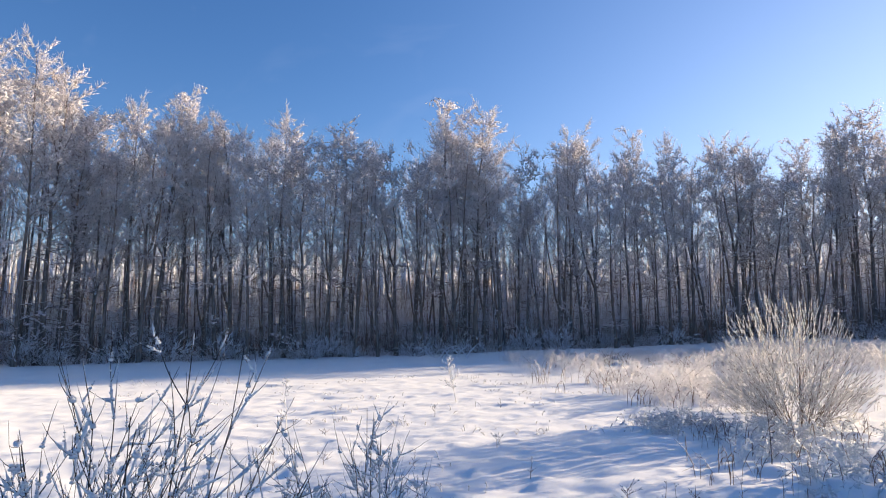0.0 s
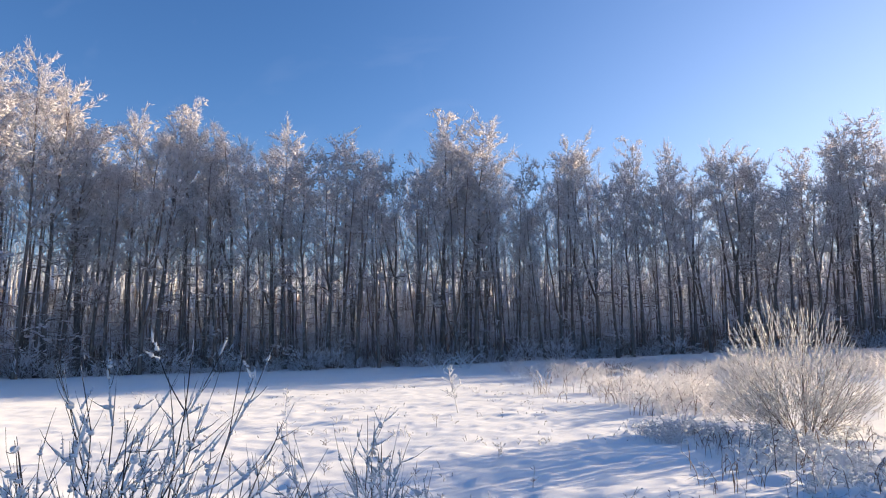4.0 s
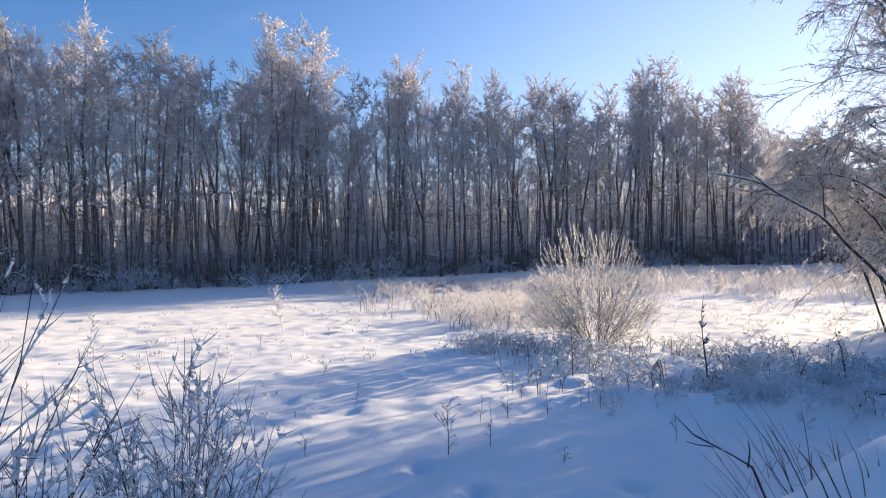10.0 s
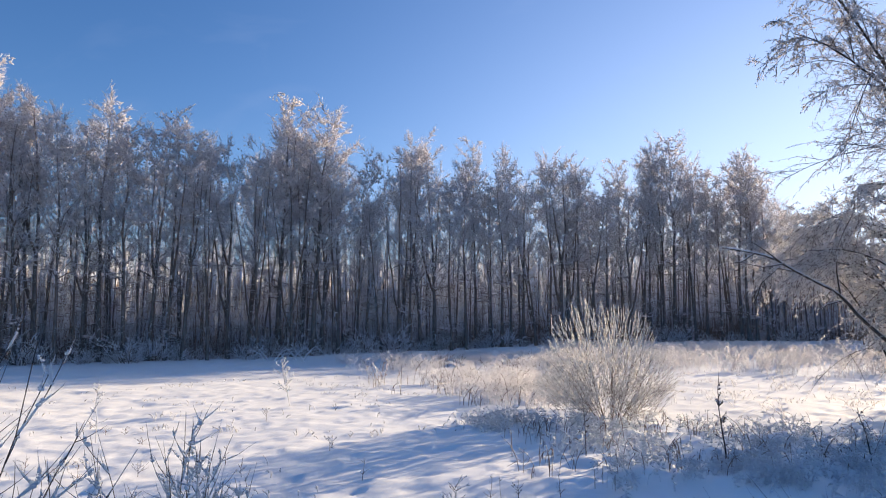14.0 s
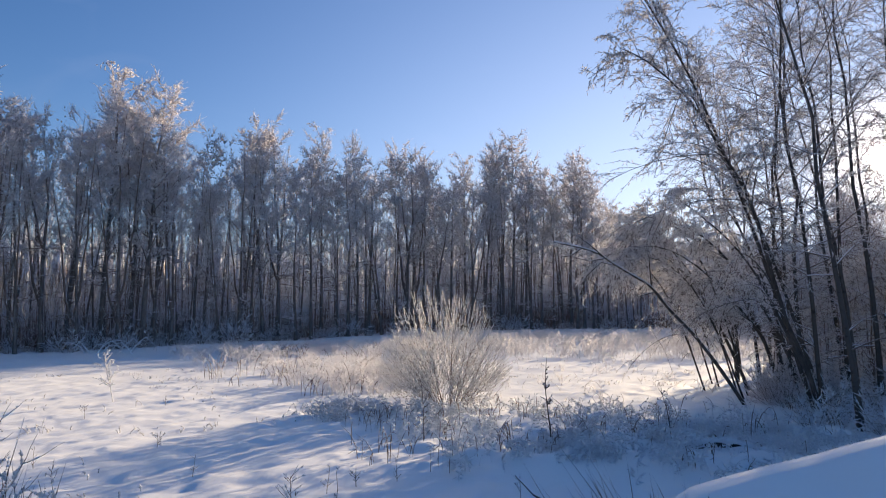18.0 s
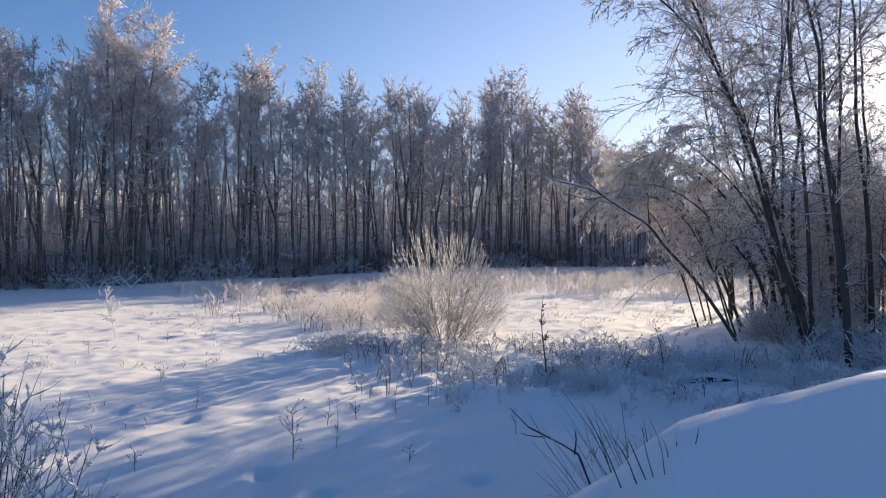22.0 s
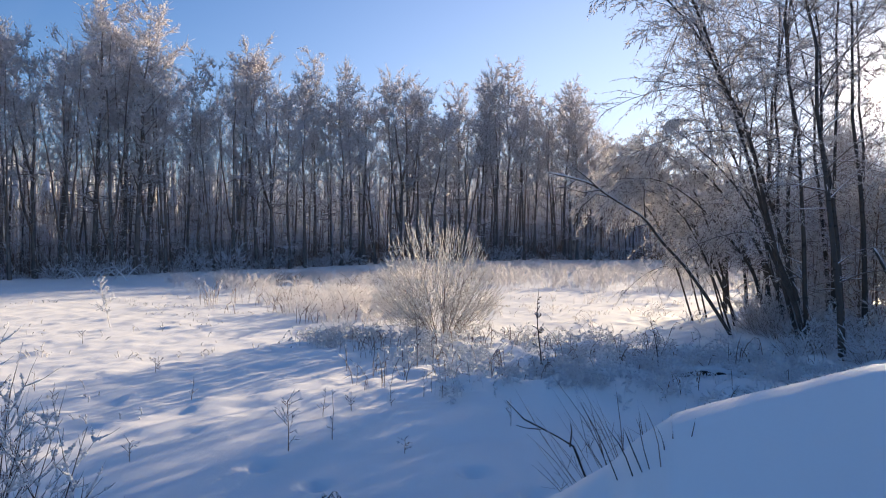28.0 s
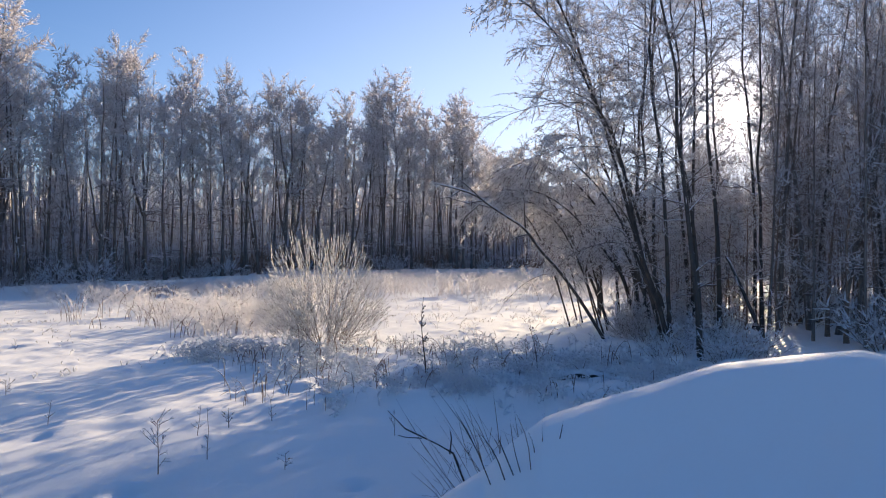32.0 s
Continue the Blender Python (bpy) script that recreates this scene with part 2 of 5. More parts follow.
def ground(x, y):
    """The height of the snow: a level field that climbs towards the far woods, and the ploughed bank beside the camera."""
    x, y = np.asarray(x, float), np.asarray(y, float)
    d, az = np.hypot(x, y), np.degrees(np.arctan2(x, y))
    z = 0.4 * smooth(-8, 24, az) * smooth(24, 75, d)
    away = smooth(3.2, 6.5, d)
    z = z + away * (0.20 * value_noise(x, y, 7.0, 1) + 0.05 * value_noise(x, y, 2.3, 2) + 0.03 * value_noise(x, y, 1.2, 12))
    z = z + smooth(5.5, 9, d) * (1 - smooth(40, 70, d)) * (0.03 * value_noise(x, y, 0.62, 3) + 0.06 * value_noise(0.45 * (0.736 * x + 0.677 * y), 0.677 * x - 0.736 * y, 0.3, 4))
    near = smooth(6.5, 10, d) * (1 - smooth(20, 42, d))
    z = z + near * (0.05 * np.clip(value_noise(x, y, 0.85, 51) - 0.15, 0, 1) + 0.10 * np.clip(value_noise(x, y, 0.36, 52) - 0.2, 0, 1) + 0.034 * value_noise(x, y, 0.27, 53))
    tufts = smooth(9.3, 10.4, d) * (1 - smooth(15, 16.5, d)) * smooth(6, 14, az) * (1 - smooth(44, 48, az))
    z = z + tufts * (0.30 * np.clip(value_noise(x, y, 0.75, 31) + 0.1, 0, 1) + 0.16 * np.clip(value_noise(x, y, 0.4, 32), 0, 1))
    for dx, dy, r in DENTS:
        z = z - 0.10 * np.exp(-((x - dx) ** 2 + (y - dy) ** 2) / (r * r))
    crest = interp(az, (-180, -60, -20, 0, 12, 21, 25, 29, 31, 34, 38.5, 43, 47.5, 57, 110, 180), (2.2, 2.0, 2.0, 2.2, 2.7, 3.05, 3.2, 3.45, 3.55, 3.7, 3.95, 4.2, 4.45, 4.8, 4.0, 2.2))
    top = interp(az, (-180, -60, -20, 0, 12, 21, 25, 29, 31, 34, 38.5, 43, 47.5, 57, 110, 180), (0.7, 0.62, 0.62, 0.70, 0.90, 1.08, 1.14, 1.22, 1.33, 1.45, 1.51, 1.575, 1.67, 1.77, 1.2, 0.7))
    fall = interp(az, (-180, -60, 0, 12, 24, 33, 47, 60, 110, 180), (4, 2.6, 2.0, 1.5, 2.2, 3.0, 4.0, 4.6, 5, 4))
    bank = 0.0
    for step, share in ((-0.3, 0.1), (-0.2, 0.13), (-0.1, 0.17), (0.0, 0.2), (0.1, 0.17), (0.2, 0.13), (0.3, 0.1)):
        e = np.maximum(d + step, 0)
        inner = 0.66 + (top - 0.66) * np.clip(e / crest, 0, 1) ** 1.5
        run = np.clip((e - crest) / fall, 0, 1)
        outer = top * (1 - (0.75 * np.sin(run * np.pi / 2) + 0.25 * smooth(0, 1, run)))
        bank = bank + share * np.where(e < crest, inner, outer)
    bank = bank + 0.03 * smooth(1.5, 3, d) * (1 - smooth(4.5, 7, d))
    return z + bank + (1 - away) * (0.05 * value_noise(x, y, 1.1, 6) + 0.005 * value_noise(x, y, 0.45, 7))


def gz(x, y):
    return float(ground(x, y))


class Geo:
    """Collects tubes and thorns into one mesh."""

    def __init__(self):
        self.v, self.f, self.n = [], [], 0

    def put(self, verts, faces):
        self.v.append(np.asarray(verts, float).reshape(-1, 3))
        self.f.extend((np.asarray(faces) + self.n).tolist())
        self.n += len(self.v[-1])

    def tube(self, path, radii, sides=4):
        path, k = np.asarray(path, float), len(path)
        way = np.gradient(path, axis=0)
        way /= np.linalg.norm(way, axis=1)[:, None] + 1e-9
        side = np.cross(way, (0.31, 0.77, 0.55))
        side /= np.linalg.norm(side, axis=1)[:, None] + 1e-9
        up = np.cross(way, side)
        a = np.arange(sides) * 2 * np.pi / sides
        ring = side[:, None] * np.cos(a)[None, :, None] + up[:, None] * np.sin(a)[None, :, None]
        verts = path[:, None] + ring * np.asarray(radii, float)[:, None, None]
        i, j = np.meshgrid(np.arange(k - 1), np.arange(sides), indexing="ij")
        j2 = (j + 1) % sides
        q = np.stack([i * sides + j, i * sides + j2, (i + 1) * sides + j2, (i + 1) * sides + j], -1).reshape(-1, 4)
        self.put(verts, q)
        self.f.append([self.n - sides + s for s in range(sides)])

    def thorns(self, base, way, length, radius, droop=0.0):
        """Many three-sided thorns at once; with droop each bends down half-way."""
        base, way = np.asarray(base, float), np.asarray(way, float)
        if not len(base):
            return
        way = way / (np.linalg.norm(way, axis=1)[:, None] + 1e-9)
        side = np.cross(way, (0.36, 0.48, 0.8))
        side /= np.linalg.norm(side, axis=1)[:, None] + 1e-9
        up = np.cross(way, side)
        length, radius = np.broadcast_to(length, len(base)), np.broadcast_to(radius, len(base))
        a = np.arange(3) * 2 * np.pi / 3
        ring = side[:, None] * np.cos(a)[None, :, None] + up[:, None] * np.sin(a)[None, :, None]
        r1 = base[:, None] + ring * radius[:, None, None] * 0.7
        mid = base + way * length[:, None] * 0.5
        tip = base + way * length[:, None]
        tip[:, 2] -= droop * length
        mid[:, 2] -= droop * length * 0.2
        r2 = mid[:, None] + ring * radius[:, None, None]
        verts = np.concatenate([r1, r2, tip[:, None]], 1)
        o = (np.arange(len(base)) * 7)[:, None, None]
        tri = np.array([[0, 1, 4], [0, 4, 3], [1, 2, 5], [1, 5, 4], [2, 0, 3], [2, 3, 5], [3, 4, 6], [4, 5, 6], [5, 3, 6]])
        self.put(verts, (tri[None] + o).reshape(-1, 3))

    def spikes(self, base, way, length, radius, droop=0.0):
        """Many plain three-sided spikes at once."""
        base, way = np.asarray(base, float), np.asarray(way, float)
        if not len(base):
            return
        way = way / (np.linalg.norm(way, axis=1)[:, None] + 1e-9)
        side = np.cross(way, (0.36, 0.48, 0.8))
        side /= np.linalg.norm(side, axis=1)[:, None] + 1e-9
        up = np.cross(way, side)
        length, radius = np.broadcast_to(length, len(base)), np.broadcast_to(radius, len(base))
        a = np.arange(3) * 2 * np.pi / 3
        ring = side[:, None] * np.cos(a)[None, :, None] + up[:, None] * np.sin(a)[None, :, None]
        tip = base + way * length[:, None]
        tip[:, 2] -= droop * length
        verts = np.concatenate([base[:, None] + ring * radius[:, None, None], tip[:, None]], 1)
        o = (np.arange(len(base)) * 4)[:, None, None]
        self.put(verts, (np.array([[0, 1, 3], [1, 2, 3], [2, 0, 3]])[None] + o).reshape(-1, 3))

    def spindles(self, base, way, length, radius):
        """Many three-sided spindles at once, pointed at both ends: rime along a twig."""
        base, way = np.asarray(base, float), np.asarray(way, float)
        if not len(base):
            return
        way = way / (np.linalg.norm(way, axis=1)[:, None] + 1e-9)
        side = np.cross(way, (0.36, 0.48, 0.8))
        side /= np.linalg.norm(side, axis=1)[:, None] + 1e-9
        up = np.cross(way, side)
        length, radius = np.broadcast_to(length, len(base)), np.broadcast_to(radius, len(base))
        a = np.arange(3) * 2 * np.pi / 3
        ring = side[:, None] * np.cos(a)[None, :, None] + up[:, None] * np.sin(a)[None, :, None]
        mid, tip = base + way * length[:, None] * 0.4, base + way * length[:, None]
        verts = np.concatenate([mid[:, None] + ring * radius[:, None, None], base[:, None], tip[:, None]], 1)
        o = (np.arange(len(base)) * 5)[:, None, None]
        self.put(verts, (np.array([[0, 1, 4], [1, 2, 4], [2, 0, 4], [1, 0, 3], [2, 1, 3], [0, 2, 3]])[None] + o).reshape(-1, 3))

    def lump(self, c, size, rng):
        """A small uneven heap of snow."""
        lat, lon = 4, 6
        vs = []
        for i in range(lat + 1):
            t = np.pi * i / lat
            for j in range(lon):
                p = 2 * np.pi * j / lon
                k = 1 + rng.uniform(-0.22, 0.22)
                vs.append((c[0] + size[0] * k * math.sin(t) * math.cos(p), c[1] + size[1] * k * math.sin(t) * math.sin(p), c[2] + size[2] * k * math.cos(t)))
        fs = [[i * lon + j, (i + 1) * lon + j, (i + 1) * lon + (j + 1) % lon, i * lon + (j + 1) % lon] for i in range(lat) for j in range(lon)]
        self.put(vs, fs)

    def mesh(self, name, mat, shade=True):
        me = bpy.data.meshes.new(name)
        me.from_pydata(np.concatenate(self.v).tolist() if self.v else [], [], self.f)
        me.materials.append(mat)
        if shade:
            me.polygons.foreach_set("use_smooth", [True] * len(me.polygons))
        me.update()
        return me


def thing(name, label, category, group="", x=0.0, y=0.0, z=None, turn=0.0):
    ob = new(name)
    ob.empty_display_size = 0.2
    ob.matrix_basis = pose(x, y, gz(x, y) - 0.04 if z is None else z, 0, 0, turn)
    return tagged(ob, label, category, group)


def part(name, geo, mat, parent, label="", kind=""):
    ob = new(name, geo.mesh(name, mat))
    ob.parent = parent
    tagged(ob, kind=kind)
    return tagged(ob, label) if label else ob


def unit(v):
    return v / (np.linalg.norm(v) + 1e-9)


# ---- the ground ----
def build_ground():
    rings = [0.0]
    r = 0.5
    while r < 70:
        rings.append(r)
        r *= 1.02 if r < 2.6 else 1.007
    while r < 4500:
        rings.append(r)
        r *= 1.16
    angles = np.radians(np.concatenate([np.arange(-62, 66, 0.3), np.arange(66, 298, 6.0)]))
    rr, aa = np.meshgrid(rings, angles, indexing="ij")
    x, y = rr * np.sin(aa), rr * np.cos(aa)
    verts = np.stack([x, y, ground(x, y)], -1).reshape(-1, 3)
    k = len(angles)
    i, j = np.meshgrid(np.arange(len(rings) - 1), np.arange(k), indexing="ij")
    j2 = (j + 1) % k
    q = np.stack([i * k + j, (i + 1) * k + j, (i + 1) * k + j2, i * k + j2], -1).reshape(-1, 4)[k:]
    centre = [[0, k + (a + 1) % k, k + a] for a in range(k)]
    g = Geo()
    g.v, g.f, g.n = [verts], q.tolist() + centre, len(verts)
    me = g.mesh("ground", SNOW)
    bm = bmesh.new()
    bm.from_mesh(me)
    bmesh.ops.delete(bm, geom=[v for v in bm.verts if not v.link_faces], context="VERTS")
    bmesh.ops.recalc_face_normals(bm, faces=bm.faces)
    me.materials.append(DRIFT)
    for f in bm.faces:
        c = f.calc_center_median()
        if math.hypot(c.x, c.y) < 6.0 and (c.x > -0.8 or c.y < 1):
            f.material_index = 1
    bm.to_mesh(me)
    bm.free()
    return tagged(new("ground", me), "white wind-rippled snow over a field and a ploughed bank", "ground", kind="structure")


ground_sheet = build_ground()


# ---- trees ----
def grow(seed, tall, thick, clear, spread, limbs, subs, twigs, rise=40, droop=0.15, twig_len=0.5, frost_r=0.016, bare_r=0.008,
         rime=(0.45, 0.95), lean=(0.0, 0.0), hang=0.0, stubs=10, own=12, fine=False, fork=0, sides=8):
    """Trunk, limbs, bare twigs and rimed twigs of one leafless tree standing at the origin."""
    rng = np.random.default_rng(seed)
    trunk, limb, bare, rimed, big = Geo(), Geo(), Geo(), Geo(), []
    k = 11
    s = np.linspace(0, 1, k)
    sway = np.cumsum(rng.normal(0, 0.012 * tall, (k, 2)), 0)
    sway -= sway[0]
    path = np.stack([sway[:, 0] * s + lean[0] * s ** 1.5, sway[:, 1] * s + lean[1] * s ** 1.5, s * tall], -1)
    rad = thick * (1 - 0.88 * s ** 0.8)
    rad[0] *= 1.25
    trunk.tube(path, rad, sides)
    axes = [(path, rad, 1.0)]
    for j in range(fork):
        a, u0 = rng.uniform(0, 6.28), rng.uniform(0.04, 0.35)
        p0 = np.array([np.interp(u0, s, path[:, c]) for c in range(3)])
        q = np.linspace(0, 1, 8)
        out = rng.uniform(0.06, 0.13) * tall
        fp = np.stack([p0[0] + math.cos(a) * out * q ** 0.7 + rng.normal(0, 0.1, 8) * q, p0[1] + math.sin(a) * out * q ** 0.7 + rng.normal(0, 0.1, 8) * q,
                       p0[2] + (tall * rng.uniform(0.8, 0.97) - p0[2]) * q], -1)
        fr = thick * 0.62 * (1 - 0.86 * q)
        big.append(Geo())
        big[-1].tube(fp, fr, 6)
        axes.append((fp, fr, rng.uniform(0.6, 0.8)))
    B, W, L, U, SB, SW, SL, SR = [], [], [], [], [], [], [], []
    for i in range(limbs + stubs):
        stub = i >= limbs
        ax, ar, share = axes[i % len(axes)]
        zs = ax[:, 2] / tall
        u = rng.uniform(0.10, clear + 0.1) if stub else clear + (0.985 - clear) * (i + rng.random()) / limbs
        u = min(max(u, zs[0] + 0.02), zs[-1] - 0.01)
        h = (u - clear) / (1 - clear)
        a = i * 2.399 + rng.uniform(-0.5, 0.5)
        reach = rng.uniform(0.05, 0.13) * tall if stub else share * spread * (0.2 + 0.8 * math.sin(math.pi * min(0.97, max(0.0, h) * 0.87 + 0.1))) * rng.uniform(0.65, 1.2)
        e = radians(rng.uniform(-10, 40) if stub else min(78, rise + 14 * h + rng.uniform(-18, 18)))
        way = np.array([math.cos(a) * math.cos(e), math.sin(a) * math.cos(e), math.sin(e)])
        p0 = np.array([np.interp(u, zs, ax[:, c]) for c in range(3)])
        ss = np.linspace(0, 1, 5)
        lp = p0 + way * ss[:, None] * reach + np.cumsum(rng.normal(0, 0.028 * reach, (5, 3)), 0) * ss[:, None]
        lp[:, 2] -= droop * reach * ss ** 2
        r0 = max(0.010, 0.45 * float(np.interp(u, zs, ar)))
        if len(big) < own and not stub:
            big.append(Geo())
            big[-1].tube(lp, r0 * (1 - 0.8 * ss), 5)
        else:
            limb.tube(lp, r0 * (1 - 0.8 * ss), 3 if stub or not fine else 4)
        for _ in range(max(2, int(subs * (0.4 if stub else 1)))):
            q = rng.uniform(0.18, 1.0)
            b0 = np.array([np.interp(q, ss, lp[:, c]) for c in range(3)])
            w = unit(way + rng.normal(0, 0.5, 3) + np.array([0, 0, 0.15 - hang * 0.6]))
            ln = reach * rng.uniform(0.22, 0.5) * (1.15 - 0.6 * q)
            dr = droop + hang * 0.5
            SB.append(b0), SW.append(w), SL.append(ln), SR.append(r0 * 0.3 + 0.004)
            m = max(2, int(twigs * rng.uniform(0.6, 1.4)))
            tq = rng.uniform(0.1, 1.0, m)[:, None]
            pos = b0 + w * ln * tq
            pos[:, 2] -= dr * ln * tq[:, 0] ** 2
            B.append(pos)
            W.append(w + rng.normal(0, 0.7, (m, 3)) + np.array([0, 0, 0.2 - hang]))
            L.append(twig_len * rng.uniform(0.5, 1.3, m))
            U.append(np.full(m, max(0.0, h)))
    (limb.thorns if fine else limb.spikes)(SB, SW, np.array(SL), np.array(SR), droop + hang * 0.5)
    for ax, ar, share in axes:
        m = twigs * 5
        low = rng.uniform(0, 0.26, m)[:, None]
        B.append(np.repeat(ax[-1:], m, 0) - np.array([0, 0, tall]) * low + rng.normal(0, 0.2 * tall, (m, 3)) * (low + 0.05) * np.array([1, 1, 0]))
        W.append(rng.normal(0, 0.5, (m, 3)) + np.array([0, 0, 0.8 - hang]))
        L.append(twig_len * rng.uniform(0.6, 1.3, m))
        U.append(np.ones(m))
    B, W, L, U = (np.concatenate(v) for v in (B, W, L, U))
    white = rng.random(len(B)) < rime[0] + (rime[1] - rime[0]) * U
    if fine:
        rimed.spindles(B[white], W[white] - np.array([0, 0, 0.5 * hang]), L[white], 1.25 * frost_r * rng.uniform(0.6, 1.4, white.sum()))
    else:
        rimed.spikes(B[white], W[white], L[white], frost_r * rng.uniform(0.6, 1.4, white.sum()), droop + hang * 0.3)
    bare.spikes(B[~white], W[~white], L[~white], bare_r, droop + hang * 0.3)
    return trunk, limb, bare, rimed, big


def turned(way, rng, low, high):
    """Directions that leave the ones given by an angle between low and high degrees."""
    way = np.asarray(way, float)
    off = rng.normal(0, 1, way.shape)
    off -= way * np.sum(off * way, axis=1)[:, None]
    off /= np.linalg.norm(off, axis=1)[:, None] + 1e-9
    t = np.radians(rng.uniform(low, high, len(way)))[:, None]
    return way * np.cos(t) + off * np.sin(t)


def alder(name, label, group, seed, tall, thick, clear, spread, limbs, rime, fork=0, own=8, rise=(28, 58), stubs=16, puffs=10):
    """A straight leafless tree: upswept limbs, side branches and fans of twigs sheathed in rime."""
    rng = np.random.default_rng(seed)
    trunk, limb, bare, rimed, big = Geo(), Geo(), Geo(), Geo(), []
    s = np.linspace(0, 1, 12)
    sway = np.cumsum(rng.normal(0, 0.007 * tall, (12, 2)), 0)
    sway -= sway[0]
    path = np.stack([sway[:, 0] * s, sway[:, 1] * s, s * tall], -1)
    rad = thick * (1 - 0.9 * s ** 0.85)
    rad[0] *= 1.3
    trunk.tube(path, rad, 7)
    axes = [(path, rad)]
    for _ in range(fork):
        a, u0 = rng.uniform(0, 6.28), rng.uniform(0.05, 0.42)
        p0 = np.array([np.interp(u0, s, path[:, c]) for c in range(3)])
        q, out = np.linspace(0, 1, 8), rng.uniform(0.05, 0.10) * tall
        fp = np.stack([p0[0] + math.cos(a) * out * q ** 0.6, p0[1] + math.sin(a) * out * q ** 0.6, p0[2] + (tall * rng.uniform(0.78, 0.97) - p0[2]) * q], -1)
        fp[:, :2] += np.cumsum(rng.normal(0, 0.05, (8, 2)), 0)
        fr = thick * 0.6 * (1 - 0.88 * q)
        big.append(Geo())
        big[-1].tube(fp, fr, 6)
        axes.append((fp, fr))
    P, D, N, H = [], [], [], []
    for i in range(limbs + stubs):
        dead = i >= limbs
        ax, ar = axes[i % len(axes)]
        zs = ax[:, 2] / tall
        u = rng.uniform(0.08, clear + 0.08) if dead else clear + (0.985 - clear) * ((i + rng.random()) / limbs) ** 0.9
        u = min(max(u, zs[0] + 0.02), zs[-1] - 0.01)
        h = max(0.0, (u - clear) / (1 - clear))
        a, e = i * 2.399 + rng.uniform(-0.6, 0.6), radians(rng.uniform(-12, 30) if dead else rng.uniform(*rise))
        reach = rng.uniform(0.6, 1.9) if dead else spread * (0.34 + 0.66 * math.sin(math.pi * min(1.0, 0.24 + 0.74 * h))) * rng.uniform(0.7, 1.12)
        p0 = np.array([np.interp(u, zs, ax[:, c]) for c in range(3)])
        t = np.linspace(0, 1, 6)
        lp = p0 + np.array([math.cos(a) * math.cos(e), math.sin(a) * math.cos(e), math.sin(e)]) * t[:, None] * reach
        lp[:, 2] += (rng.uniform(-0.25, -0.05) if dead else rng.uniform(-0.08, 0.26)) * reach * t ** 2
        lp += np.cumsum(rng.normal(0, 0.022 * reach, (6, 3)), 0) * t[:, None]
        r0 = min(0.04, max(0.012, 0.42 * float(np.interp(u, zs, ar))))
        g = limb
        if len(big) < own + fork and not dead:
            g = Geo()
            big.append(g)
        g.tube(lp, r0 * (1 - 0.75 * t), 3)
        k = max(2, int(reach * (2.0 if dead else 4.0)))
        q = rng.uniform(0.12, 1.0, k)
        at = np.stack([np.interp(q, t, lp[:, c]) for c in range(3)], -1)
        along = np.repeat((lp[-1] - lp[1])[None] / np.linalg.norm(lp[-1] - lp[1]), k, 0)
        way = turned(along, rng, 25, 75) + np.array([0, 0, 0.05])
        way /= np.linalg.norm(way, axis=1)[:, None]
        length = reach * rng.uniform(0.16, 0.42, k) * (1.25 - 0.7 * q)
        limb.spikes(at, way, length, r0 * 0.33 + 0.003, 0.05)
        P.append(at), D.append(way), N.append(length), H.append(np.full(k, -0.7 if dead else h))
        # rime lying along the limb itself
        m = 0 if dead else int(reach * (2.5 + 4 * h))
        q = rng.uniform(0.15, 0.95, m)
        P.append(np.stack([np.interp(q, t, lp[:, c]) for c in range(3)], -1) + np.array([0, 0, 0.012]))
        D.append(turned(np.repeat(along[:1], m, 0), rng, 0, 14)), N.append(rng.uniform(0.35, 0.6, m)), H.append(np.full(m, h))
    P, D, N, H = (np.concatenate(v) for v in (P, D, N, H))
    keep = rng.random(len(P)) < rime[0] + (rime[1] - rime[0]) * H
    rimed.spindles(P[keep] + D[keep] * N[keep][:, None] * 0.2, D[keep], N[keep] * rng.uniform(0.5, 0.9, keep.sum()), rng.uniform(0.024, 0.048, keep.sum()))
    for share, fat in ((0.35, 1.1), (0.6, 1.0), (0.82, 0.8), (1.0, 0.58), (1.0, 0.5)):
        at = P + D * N[:, None] * share
        way = turned(D, rng, 12, 68) + np.array([0, 0, 0.15])
        length = rng.uniform(0.18, 0.5, len(P)) * np.clip(N / 0.5, 0.6, 1.4)
        white = rng.random(len(P)) < rime[0] + (rime[1] - rime[0]) * H
        rimed.spindles(at[white], way[white], length[white], fat * rng.uniform(0.012, 0.026, white.sum()))
        bare.spikes(at[~white], way[~white], length[~white], 0.007, 0.05)
    # clots of snow caught in the crown
    for j in rng.integers(0, len(P), puffs):
        c, m, wide = P[j] + D[j] * N[j] * 0.6, int(rng.integers(8, 20)), rng.uniform(0.16, 0.34)
        at = c + rng.normal(0, 1, (m, 3)) * np.array([wide, wide, wide * 0.5])
        rimed.spindles(at, rng.normal(0, 1, (m, 3)) * np.array([1, 1, 0.45]), rng.uniform(0.16, 0.42, m), rng.uniform(0.035, 0.075, m))
    ob = thing(name, label, "tree", group)
    part("trunk", trunk, BARK, ob)
    for g in big:
        part("limb", g, LIMB, ob)
    part("crown", limb, LIMB, ob, "fine dark branches with snow on top", "stuff")
    part("twig_haze", bare, TWIG, ob, "dark bare twigs", "stuff")
    part("rime", rimed, FOREST_RIME, ob, "twigs white with rime", "stuff")
    return ob


